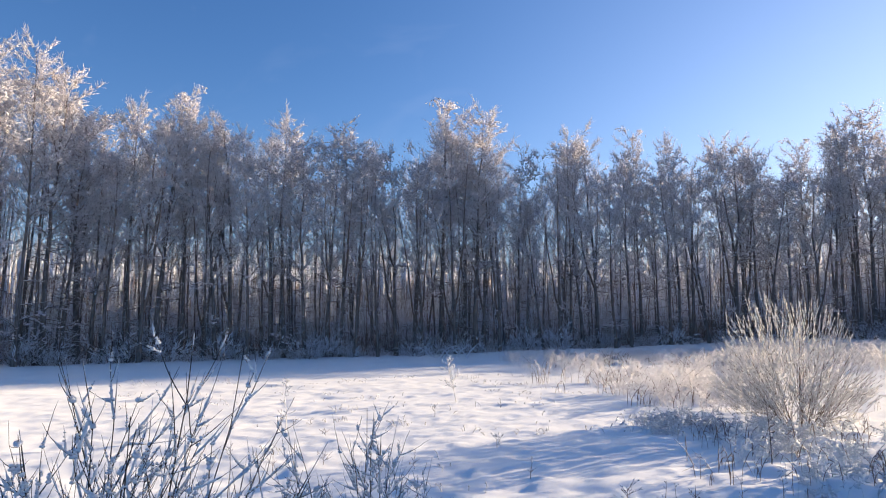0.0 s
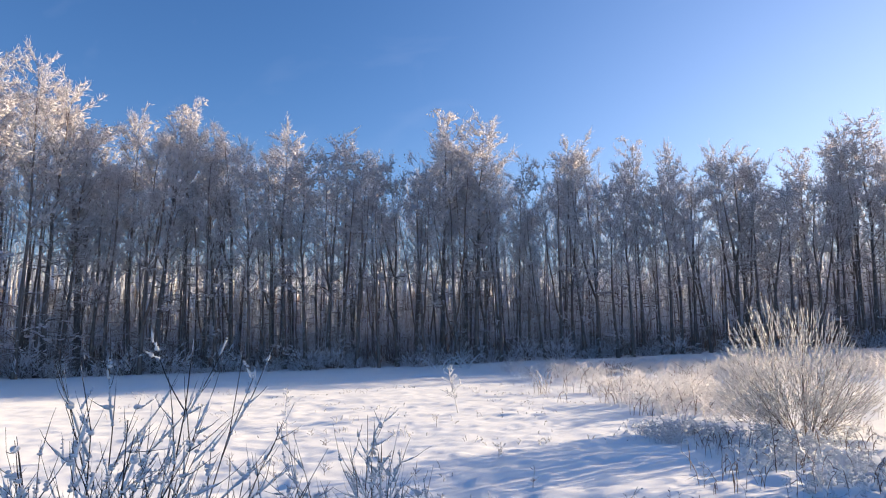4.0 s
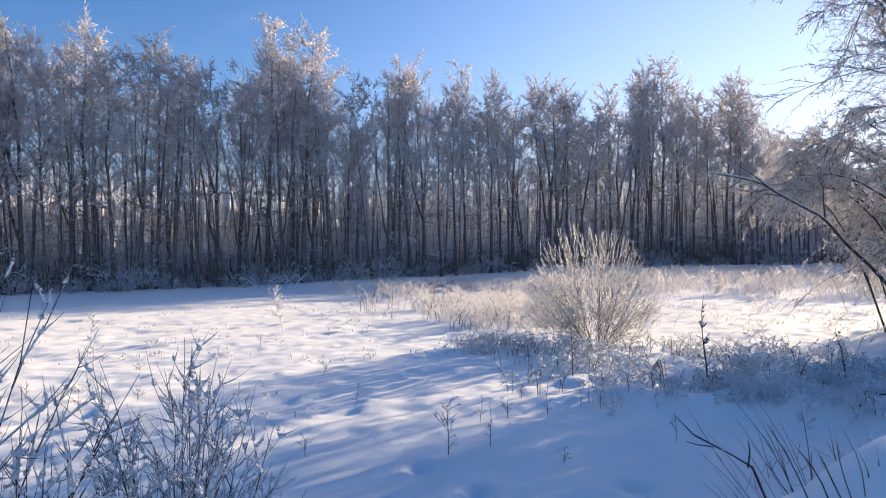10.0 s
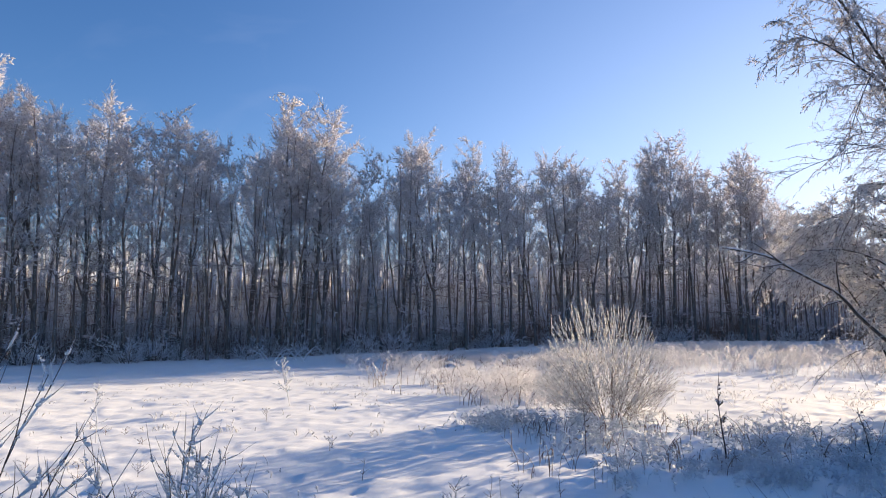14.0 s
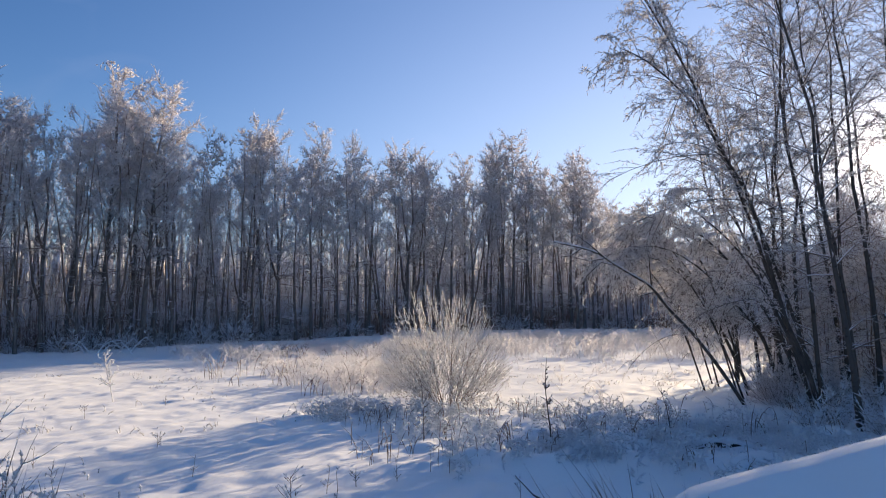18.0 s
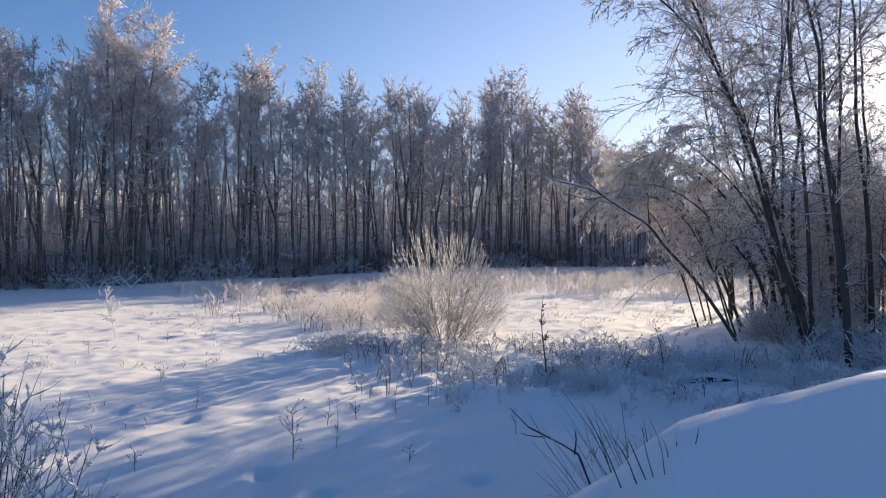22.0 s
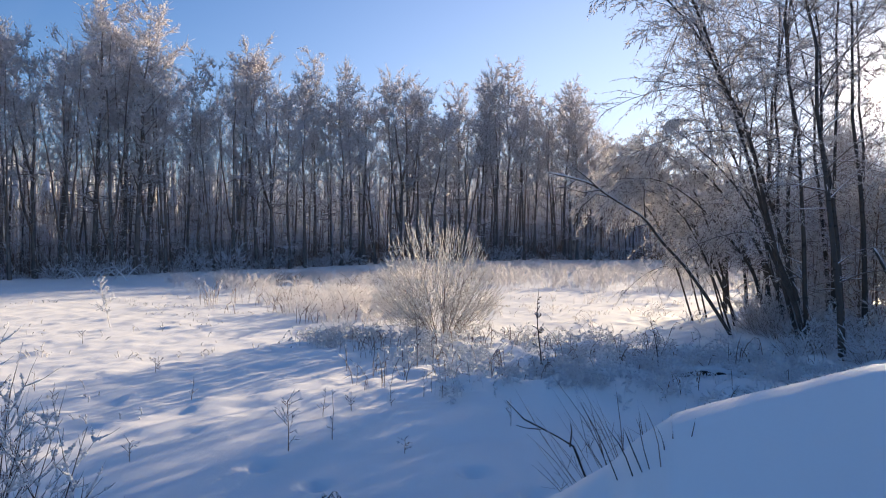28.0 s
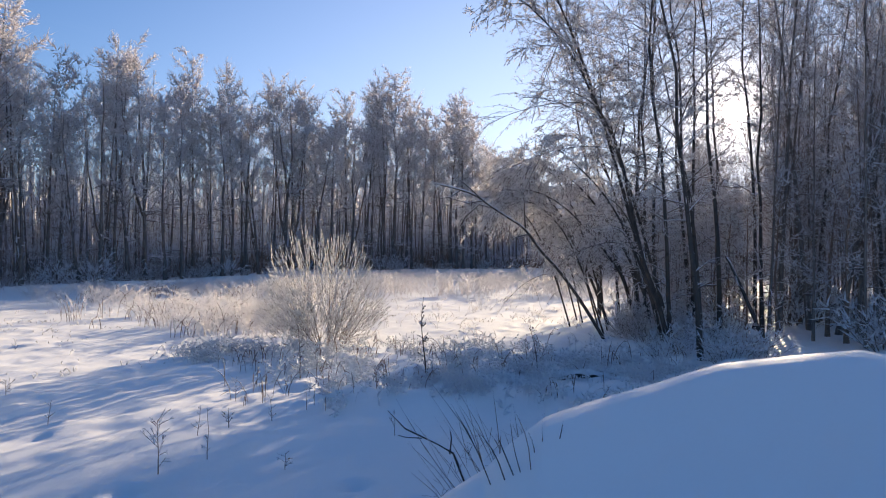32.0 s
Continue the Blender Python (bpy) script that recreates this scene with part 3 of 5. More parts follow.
def make_tree(name, label, group, bark, rime_mat, **shape):
    t, l, b, r, big = grow(**shape)
    ob = thing(name, label, "tree", group)
    part("trunk", t, bark, ob)
    for g in big:
        part("limb", g, LIMB, ob)
    part("crown", l, LIMB, ob, "fine dark branches with snow on top", "stuff")
    part("twig_haze", b, TWIG, ob, "dark bare twigs", "stuff")
    part("rime", r, rime_mat, ob, "twigs white with rime", "stuff")
    return ob


def placed(proto, first, x, y, height, base_height, turn, tilt=(0.0, 0.0), wide=1.0):
    """The first one is the prototype itself, the later ones are copies."""
    m = pose(x, y, gz(x, y) - 0.12, tilt[0], tilt[1], turn)
    ob = proto if first else copy_thing(proto, m)
    k = height / base_height
    ob.matrix_basis = m @ Matrix.Diagonal((k * wide, k * wide, k, 1))
    return ob


rng = np.random.default_rng(11)

# heading and height of the far woods' skyline, in degrees
SKY_AZ = (-70, -49, -46, -42.5, -39.6, -34.8, -31, -27.6, -21, -18.4, -15.9, -12.7, -9.2, -6.2, -2.8, 0.8, 4.6, 6.7, 10, 13, 16.6, 20, 21.9, 24, 26.9, 29, 33)
SKY_EL = (19, 20.2, 20.2, 16.7, 18.6, 18.5, 16.3, 17.9, 16.8, 15.1, 18.1, 18.9, 16.9, 13.9, 17.5, 15.9, 15.6, 14.0, 15.0, 12.4, 14.9, 14.8, 11.5, 13.8, 10.4, 8.6, 8.0)
EDGE_AZ, EDGE_D = (-70, -40, -27, -15, -7, 4, 12, 19, 24, 33), (44, 45.5, 46, 49.5, 52.5, 65, 73, 80, 85, 92)

EDGE_TALL = 16.0
edge_trees = [alder("alder_tree", "tall leafless alder with rimed crown at the wood's edge", "trees of the far wood", 20 + i, EDGE_TALL, 0.125 + 0.02 * (i % 3),
                    0.26 + 0.05 * (i % 4), 2.2 + 0.3 * (i % 3), 44, (0.42, 0.97), (1, 0, 2, 0)[i % 4], 8, (28 + 6 * (i % 3), 60 + 5 * (i % 3)), 20, 22 + 6 * (i % 3)) for i in range(8)]
inner_trees = [alder("young_alder", "slender dark alder with little rime inside the wood", "trees of the far wood", 60 + i, EDGE_TALL, 0.10, 0.42, 1.8, 22, (0.4, 0.9),
                     i % 2, 0, (24, 56), 12, 8) for i in range(4)]
dark_trees = [alder("young_alder", "slender dark alder with little rime inside the wood", "trees of the dark wood", 70 + i, EDGE_TALL, 0.09, 0.30, 2.0, 30, (0.04, 0.30),
                    i % 2, 0, (24, 56), 10, 0) for i in range(3)]
brush = [make_tree("undergrowth_tree", "thin young tree with fine brown twigs under the wood", "young trees under the wood", TWIG, FROST,
                   seed=80 + i, tall=6.0, thick=0.05, clear=0.06, spread=1.5, limbs=14, subs=5, twigs=4, rise=55, twig_len=0.36, frost_r=0.022,
                   bare_r=0.013, rime=(0.22, 0.4), stubs=2, own=0, sides=5) for i in range(4)]
used = set()


def plant(protos, i, *args, **kw):
    p = protos[i % len(protos)]
    ob = placed(p, p not in used, *args, **kw)
    used.add(p)
    return ob


def skyline(az):
    return float(np.interp(az, SKY_AZ, SKY_EL))


n = 0
az = -58.0
while az < 31.0:
    d0 = float(np.interp(az, EDGE_AZ, EDGE_D))
    d = d0 + rng.uniform(0.3, 3.2)
    x, y = d * math.sin(radians(az)), d * math.cos(radians(az))
    h = 2.3 + d * math.tan(radians(skyline(az))) - gz(x, y)
    h *= rng.uniform(0.80, 0.97) if n % 3 else rng.uniform(0.97, 1.02)
    plant(edge_trees, int(rng.integers(0, 8)), x, y, h, EDGE_TALL, rng.uniform(0, 360), (rng.normal(0, 1.8), rng.normal(0, 1.8)), wide=rng.uniform(0.85, 1.3))
    az += rng.uniform(0.7, 1.9) * 48 / d0
    n += 1
for row, (gap, off) in enumerate(((1.5, 5.5),)):
    az = -60.0
    while az < 29.5:
        d = float(np.interp(az, EDGE_AZ, EDGE_D)) + off + rng.uniform(-1.8, 1.8)
        x, y = d * math.sin(radians(az)), d * math.cos(radians(az))
        h = (2.3 + d * math.tan(radians(skyline(az))) - gz(x, y)) * rng.uniform(0.66, 0.88)
        plant(inner_trees, int(rng.integers(0, 4)), x, y, h, EDGE_TALL, rng.uniform(0, 360), (rng.normal(0, 2.5), rng.normal(0, 2.5)))
        az += gap * rng.uniform(0.6, 1.4)
for i in range(84):
    az = -60 + 90 * (i + rng.random()) / 84
    d = float(np.interp(az, EDGE_AZ, EDGE_D)) + 1.0 + 18 * rng.random() ** 1.3
    x, y = d * math.sin(radians(az)), d * math.cos(radians(az))
    plant(brush, int(rng.integers(0, 4)), x, y, rng.uniform(3.5, 8.0) * d / 55, 6.0, rng.uniform(0, 360), wide=rng.uniform(0.9, 1.4))

# the dark wood beyond the road's bend
for i in range(60):
    a, d = rng.uniform(50.5, 84) if i < 48 else rng.uniform(51.5, 66), 23 + 26 * rng.random() ** 1.2
    x, y = d * math.sin(radians(a)), d * math.cos(radians(a))
    plant(dark_trees, int(rng.integers(0, 4)), x, y, rng.uniform(11, 16), EDGE_TALL, rng.uniform(0, 360), (rng.normal(0, 3), rng.normal(0, 3)))
for i in range(62):
    a, d = rng.uniform(49.8, 66) if i < 40 else rng.uniform(50, 58), rng.uniform(20, 40)
    x, y = d * math.sin(radians(a)), d * math.cos(radians(a))
    plant(dark_trees, i, x, y, rng.uniform(9, 14), EDGE_TALL, rng.uniform(0, 360), (rng.normal(0, 2), rng.normal(0, 2)), wide=rng.uniform(0.55, 0.8))

for i in range(12):
    a, d = 44.0 + 2.3 * (i + 0.5) / 12, rng.uniform(66, 80)
    x, y = d * math.sin(radians(a)), d * math.cos(radians(a))
    plant(inner_trees, i, x, y, rng.uniform(12.5, 14.5), EDGE_TALL, rng.uniform(0, 360), wide=1.2)

# thicket behind the leaning tree, that shades the foreground
laced = [make_tree("rimed_sapling", "bushy young tree white with rime in the sunny thicket", "rimed thicket beside the clearing", LIMB, FROST_GRASS,
                   seed=90 + i, tall=6.0, thick=0.026, clear=0.03, spread=1.7, limbs=22, subs=6, twigs=8, rise=45, twig_len=0.2, frost_r=0.013,
                   bare_r=0.009, rime=(0.9, 0.97), stubs=0, own=0, sides=5, hang=0.3, droop=0.3) for i in range(3)]
for i in range(34):
    a, d = (41 + 7 * (i + 0.5) / 24, rng.uniform(22, 29)) if i < 24 else (39.5 + 4 * (i - 23.5) / 10, rng.uniform(24.5, 30))
    x, y = d * math.sin(radians(a)), d * math.cos(radians(a))
    plant(laced, i, x, y, (2.3 + d * 0.09) * rng.uniform(0.7, 1.05), 6.0, rng.uniform(0, 360), wide=rng.uniform(1.2, 1.7))

for i in range(76):
    a, d = (rng.uniform(47, 76), rng.uniform(20, 46)) if i < 60 else (rng.uniform(47, 55), rng.uniform(22, 60))
    x, y = d * math.sin(radians(a)), d * math.cos(radians(a))
    plant(brush, i, x, y, rng.uniform(2.8, 5.2) * (1.25 if a > 49 else 1), 6.0, rng.uniform(0, 360), wide=rng.uniform(1.1, 1.6))

for i in range(8):
    a, d = 46.0 + 2.8 * (i + 0.5) / 8, rng.uniform(20, 34)
    x, y = d * math.sin(radians(a)), d * math.cos(radians(a))
    plant(brush, i, x, y, 2.2 + d * 0.09, 6.0, rng.uniform(0, 360), wide=1.3)

# ---- birches of the near grove ----
BIRCH_TALL = 13.0
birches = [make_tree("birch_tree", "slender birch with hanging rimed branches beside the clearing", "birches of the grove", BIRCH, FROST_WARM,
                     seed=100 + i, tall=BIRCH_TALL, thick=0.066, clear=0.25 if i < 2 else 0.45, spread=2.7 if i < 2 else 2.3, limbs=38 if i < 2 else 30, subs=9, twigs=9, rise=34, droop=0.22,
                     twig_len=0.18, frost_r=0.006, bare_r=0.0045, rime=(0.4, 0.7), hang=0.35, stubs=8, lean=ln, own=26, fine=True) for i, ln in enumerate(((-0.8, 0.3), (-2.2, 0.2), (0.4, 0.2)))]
GROVE = (  # x, y, height, kind, turn, tilt about x and y
    (11.4, 11.3, 13.5, 0, 10, 0, -3), (12.3, 13.2, 13.0, 0, 140, 0, -6), (13.1, 14.1, 11.5, 1, 0, 2, -14), (14.9, 14.1, 14.5, 2, 60, 0, -1),
    (14.1, 16.7, 13.5, 0, 250, 0, -3), (14.7, 16.5, 14.5, 2, 200, 0, -2), (16.0, 13.6, 13.0, 2, 300, 0, -3), (17.3, 15.0, 14.0, 0, 80, 0, 1),
    (20.1, 12.8, 13.5, 2, 20, 0, -2), (15.6, 18.2, 12.0, 1, 330, 0, -9), (18.5, 17.5, 14.0, 2, 110, 0, 0),
    (13.5, 13.4, 13.0, 2, 45, 0, -4), (13.2, 15.2, 12.5, 0, 190, 0, -5), (15.4, 15.6, 14.0, 2, 270, 0, -3), (16.6, 17.0, 13.5, 0, 15, 0, -2), (17.0, 19.5, 13.0, 2, 80, 0, -3), (21.5, 16.0, 14.0, 0, 200, 0, 0),
    (15.5, 20.5, 12.5, 0, 70, 0, -3), (17.5, 23.0, 13.0, 2, 160, 0, -2), (16.8, 21.0, 12.0, 0, 310, 0, -4), (19.4, 23.6, 13.5, 0, 230, 0, 0))
for x, y, h, kind, turn, tx, ty in GROVE:
    p = birches[kind]
    ob = placed(p, p not in used, x, y, h, BIRCH_TALL, 0)
    used.add(p)
    ob.matrix_basis = pose(x, y, gz(x, y) - 0.12, tx, ty, 0) @ pose(0, 0, 0, 0, 0, turn if kind != 1 else 0) @ Matrix.Diagonal((h / BIRCH_TALL, h / BIRCH_TALL, h / BIRCH_TALL, 1))



def curve(pts, k):
    """A smooth line of k points through the ones given."""
    p = np.array(pts, float)
    p = np.vstack([2 * p[0] - p[1], p, 2 * p[-1] - p[-2]])
    out = []
    for v in np.linspace(0, len(pts) - 1.0001, k):
        i, t = int(v), v - int(v)
        a, b_, c, d = p[i:i + 4]
        out.append(0.5 * (2 * b_ + (c - a) * t + (2 * a - 5 * b_ + 4 * c - d) * t * t + (3 * b_ - a - 3 * c + d) * t ** 3))
    return np.array(out)


def bowed(name, label, seed, pts, thick, limbs, reach, subs, twigs, hang=0.8, start=0.3, bark=GROVE_BARK, rime_mat=FROST_GRASS, share=0.92, frost_r=0.0105, group="bowed trees of the grove"):
    """A slender tree bent over by its load, with limbs hanging along it."""
    rng = np.random.default_rng(seed)
    base = np.array((pts[0][0], pts[0][1], gz(pts[0][0], pts[0][1]) - 0.1))
    path = curve([base, *pts[1:]], 16) - base
    u = np.linspace(0, 1, 16)
    ob = thing(name, label, "tree", group, base[0], base[1], base[2])
    g = Geo()
    g.tube(path, thick * (1 - 0.85 * u), 7)
    part("trunk", g, bark, ob)
    fine, bare, rimed = Geo(), Geo(), Geo()
    B, W, L, SB, SW, SL = [], [], [], [], [], []
    for i in range(limbs):
        v = start + (1 - start) * (i + rng.random()) / limbs
        p0 = np.array([np.interp(v, u, path[:, c]) for c in range(3)])
        along = unit(np.array([np.interp(min(1, v + 0.05), u, path[:, c]) - np.interp(v - 0.05, u, path[:, c]) for c in range(3)]))
        w = unit(along * 0.9 + rng.normal(0, 0.55, 3) + np.array([0, 0, 0.15]))
        ln = reach * rng.uniform(0.5, 1.2) * (1.15 - 0.85 * v)
        s = np.linspace(0, 1, 6)
        lp = p0 + w * s[:, None] * ln
        lp[:, 2] -= hang * 0.55 * ln * s ** 2
        g = Geo()
        g.tube(lp, thick * 0.3 * (1.1 - v) * (1 - 0.8 * s) + 0.004, 4)
        part("limb", g, bark, ob)
        for _ in range(max(4, int(subs * min(1.15, 0.2 + ln / 1.6)))):
            q = rng.uniform(0.15, 1.0)
            b0 = np.array([np.interp(q, s, lp[:, c]) for c in range(3)])
            w2 = unit(w + rng.normal(0, 0.6, 3) - np.array([0, 0, hang * 0.35]))
            l2 = ln * rng.uniform(0.2, 0.45)
            SB.append(b0), SW.append(w2), SL.append(l2)
            m = max(3, int(1.7 * twigs * rng.uniform(0.6, 1.4)))
            tq = rng.uniform(0.1, 1, m)[:, None]
            pos = b0 + w2 * l2 * tq
            pos[:, 2] -= hang * 0.5 * l2 * tq[:, 0] ** 2
            B.append(pos)
            W.append(w2 + rng.normal(0, 0.7, (m, 3)) - np.array([0, 0, hang * 0.6]))
            L.append(rng.uniform(0.05, 0.17, m))
    fine.thorns(SB, SW, np.array(SL), 0.007, hang * 0.5)
    B, W, L = (np.concatenate(x) for x in (B, W, L))
    white = rng.random(len(B)) < share
    rimed.spindles(B[white], W[white] - np.array([0, 0, 0.3]), L[white], 1.05 * frost_r * rng.uniform(0.6, 1.4, white.sum()))
    bare.spikes(B[~white], W[~white], L[~white], 0.006, 0.2)
    part("crown", fine, bark, ob, "fine hanging branches", "stuff")
    part("twig_haze", bare, TWIG, ob, "dark bare twigs", "stuff")
    part("rime", rimed, rime_mat, ob, "hanging twigs white with rime", "stuff")
    return ob


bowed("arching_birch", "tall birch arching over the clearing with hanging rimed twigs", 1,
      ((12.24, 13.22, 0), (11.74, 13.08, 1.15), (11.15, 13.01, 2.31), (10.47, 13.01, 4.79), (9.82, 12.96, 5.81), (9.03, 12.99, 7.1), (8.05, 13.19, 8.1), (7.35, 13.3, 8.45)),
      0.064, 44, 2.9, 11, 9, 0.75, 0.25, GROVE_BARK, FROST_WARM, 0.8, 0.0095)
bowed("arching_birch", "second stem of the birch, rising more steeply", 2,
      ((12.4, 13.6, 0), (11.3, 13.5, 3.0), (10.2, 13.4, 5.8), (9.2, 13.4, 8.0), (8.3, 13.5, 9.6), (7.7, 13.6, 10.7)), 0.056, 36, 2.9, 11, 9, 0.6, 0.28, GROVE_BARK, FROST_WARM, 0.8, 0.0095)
bowed("bowed_birch", "slender young birch bowed low by its rime", 3,
      ((11.99, 12.78, 0), (11.52, 12.86, 1.07), (11.05, 12.94, 2.06), (10.52, 13.05, 3.18), (9.94, 13.19, 4.0), (9.24, 13.38, 4.67), (8.65, 13.47, 5.1)), 0.05, 20, 1.5, 8, 7, 0.9, 0.35)
bowed("bowed_birch", "slender young birch bowed low by its rime", 4,
      ((13.25, 15.66, 0), (12.81, 15.64, 1.34), (12.37, 15.61, 2.02), (11.54, 15.86, 3.09), (10.63, 16.12, 3.9), (9.71, 16.33, 4.2), (9.1, 16.5, 3.9)), 0.055, 26, 1.9, 9, 8, 0.9, 0.25)
bowed("bowed_birch", "slender young birch bowed low by its rime", 5,
      ((14.2, 18.2, 0), (13.4, 18.4, 1.8), (12.6, 18.5, 3.2), (11.6, 18.7, 4.2), (10.8, 18.8, 4.3), (10.2, 18.8, 3.9)), 0.055, 28, 2.0, 9, 8, 0.9, 0.2)
bowed("bowed_birch", "slender young birch bowed low by its rime", 8,
      ((14.6, 17.2, 0), (13.9, 17.5, 2.2), (12.9, 17.9, 4.0), (11.8, 18.2, 5.0), (10.8, 18.4, 5.1), (10.2, 18.4, 4.7)), 0.055, 34, 2.2, 10, 8, 0.9, 0.2)
for k, (bx, by, h) in enumerate(((12.0, 15.6, 3.9), (13.0, 17.2, 4.6), (12.9, 16.6, 5.2), (13.6, 18.9, 5.6), (12.2, 17.6, 4.2), (14.0, 19.8, 4.6), (12.6, 14.2, 5.6))):
    bowed("bowed_birch", "slender young birch bowed low by its rime", 40 + k,
          ((bx, by, 0), (bx - 0.5, by + 0.2, h * 0.4), (bx - 1.2, by + 0.4, h * 0.78), (bx - 2.1, by + 0.5, h * 0.97), (bx - 2.9, by + 0.6, h * 0.97), (bx - 3.4, by + 0.6, h * 0.86)), 0.03, 34, 1.9, 10, 8, 0.9, 0.12)
bowed("bowed_birch", "slender young birch bowed low by its rime", 9,
      ((13.4, 14.9, 0), (12.8, 15.2, 1.8), (12.0, 15.6, 3.4), (11.2, 15.9, 4.4), (10.4, 16.1, 4.8), (9.8, 16.2, 4.5)), 0.05, 34, 2.0, 10, 8, 0.9, 0.25)
for i in range(26):
    a, d = rng.uniform(30, 46), rng.uniform(62, 90)
    x, y = d * math.sin(radians(a)), d * math.cos(radians(a))
    plant(brush, i, x, y, rng.uniform(4.0, 6.5), 6.0, rng.uniform(0, 360), wide=1.4)


# ---- the wooded skyline far behind ----
def distant_wood():
    rng = np.random.default_rng(5)
    m = 8500
    a, d = np.radians(rng.uniform(-75, 80, m)), rng.uniform(105, 190, m)
    x, y = d * np.sin(a), d * np.cos(a)
    base = np.stack([x, y, ground(x, y) - 0.3], -1)
    way = np.stack([rng.normal(0, 0.04, m), rng.normal(0, 0.04, m), np.ones(m)], -1)
    g = Geo()
    g.thorns(base, way, rng.uniform(8, 22, m) * d / 150, rng.uniform(0.2, 0.55, m))
    return tagged(new("distant_wood", g.mesh("distant_wood", TWIG)), "far rimed wood closing the horizon", "wood", kind="stuff")


distant_wood()


def deep_wood(name, label, mat, seed, stems, twigs, thick, low=0.0, height=(4.5, 9.5), girth=(0.025, 0.055), span=(-64, 86)):
    """The tangle of stems and twigs inside the woods, that lets little sky through."""
    rng = np.random.default_rng(seed)
    g = Geo()
    for m, long, slant in ((stems, height, 0.06), (twigs, (0.7, 1.9), 0.5)):
        if not m:
            continue
        a = rng.uniform(*span, m)
        d = np.interp(a, (*EDGE_AZ, 38, 45, 86), (*EDGE_D, 92, 62, 44)) + np.where(a < 33, 2 + 16 * rng.random(m) ** 1.2, rng.uniform(0, 16, m)) + (5 if slant < 0.1 else 0)
        x, y = d * np.sin(np.radians(a)), d * np.cos(np.radians(a))
        tall = (2.3 + d * np.tan(np.radians(np.interp(a, (*SKY_AZ, 40, 47, 52, 86), (*SKY_EL, 5, 5, 10, 14))))) * (0.80 + 0.22 * value_noise(a, a * 0, 1.7, 41))
        z = ground(x, y) - 0.2 + (tall * (low + (1 - low) * rng.random(m) ** (1.4 if low == 0 else 0.9)) if slant > 0.1 else 0)
        way = np.stack([rng.normal(0, slant, m), rng.normal(0, slant, m), np.full(m, 1.0)], -1)
        g.spikes(np.stack([x, y, z], -1), way, rng.uniform(*long, m) * d / 65 * np.where((a > 25) & (slant < 0.1), 0.55, 1.0), rng.uniform(*(thick if slant > 0.1 else girth), m) * d / 60)
    return tagged(new(name, g.mesh(name, mat)), label, "wood", kind="stuff")


deep_wood("deep_wood", "dark tangle of stems and twigs deep inside the wood", TWIG, 15, 6500, 42000, (0.009, 0.017))
def slim_trunk(seed):
    r = np.random.default_rng(seed)
    ob = thing("slim_tree", "slim dark dead tree with broken side twigs inside the wood", "tree", "slim trees inside the wood")
    t = np.linspace(0, 1, 9)
    line = np.stack([np.cumsum(r.normal(0, 0.06, 9)) * t, np.cumsum(r.normal(0, 0.06, 9)) * t, 12.0 * t], -1)
    stem, stubs = Geo(), Geo()
    stem.tube(line, 0.085 * (1 - 0.82 * t), 6)
    q = r.uniform(0.15, 0.95, 40)
    stubs.spikes(np.stack([np.interp(q, t, line[:, c]) for c in range(3)], -1), np.stack([r.normal(0, 1, 40), r.normal(0, 1, 40), r.uniform(0.1, 1.0, 40)], -1), r.uniform(0.3, 1.3, 40), 0.012)
    part("trunk", stem, BARK, ob)
    part("twig_haze", stubs, LIMB, ob, "short bare side twigs", "stuff")
    return ob


slim = [slim_trunk(700 + i) for i in range(4)]
for i in range(120):
    a = rng.uniform(-62, 26)
    d = float(np.interp(a, EDGE_AZ, EDGE_D)) + 1.0 + 11 * rng.random()
    x, y = d * math.sin(radians(a)), d * math.cos(radians(a))
    plant(slim, i, x, y, (2.3 + d * math.tan(radians(skyline(a)))) * rng.uniform(0.5, 0.85), 12.0, rng.uniform(0, 360), (rng.normal(0, 2.2), rng.normal(0, 2.2)), wide=rng.uniform(0.6, 1.2))
deep_wood("inner_trunks", "slim dark trunks standing deep inside the wood", BARK, 17, 420, 0, (0.01, 0.02), 0.0, (8.0, 13.5), (0.06, 0.11), (-64, 24))
deep_wood("low_tangle", "brown thicket of twigs low inside the wood", TWIG, 19, 1500, 30000, (0.010, 0.019), 0.0, (3.5, 7.5), (0.03, 0.06), (-64, 2))
deep_wood("deep_wood_rime", "rimed twigs deep inside the wood", FOREST_RIME, 16, 0, 30000, (0.014, 0.03), 0.36)


def twig_tangle(name, label, mat, seed, m, thick, top, low=0.0, span=31):
    """Twigs that close the wood between the clearing and the sun; counted along and across the sun's heading."""
    rng = np.random.default_rng(seed)
    along, across = rng.uniform(23, 62, m), -2.4 + span * rng.random(m) ** 1.2
    sa, ca = math.sin(radians(SUN_AZ)), math.cos(radians(SUN_AZ))
    x, y = across * ca + along * sa, -across * sa + along * ca
    z = ground(x, y) + low + (top - low) * rng.random(m) ** 1.15 * np.interp(across, (-2.4, 1, 5, 30), (0.7, 0.85, 1, 1.05))
    g = Geo()
    g.spikes(np.stack([x, y, z], -1), np.stack([rng.normal(0, 0.5, m), rng.normal(0, 0.5, m), rng.uniform(0.1, 1, m)], -1), rng.uniform(0.35, 1.0, m), rng.uniform(*thick, m) * along / 40)
    return tagged(new(name, g.mesh(name, mat)), label, "wood", kind="stuff")


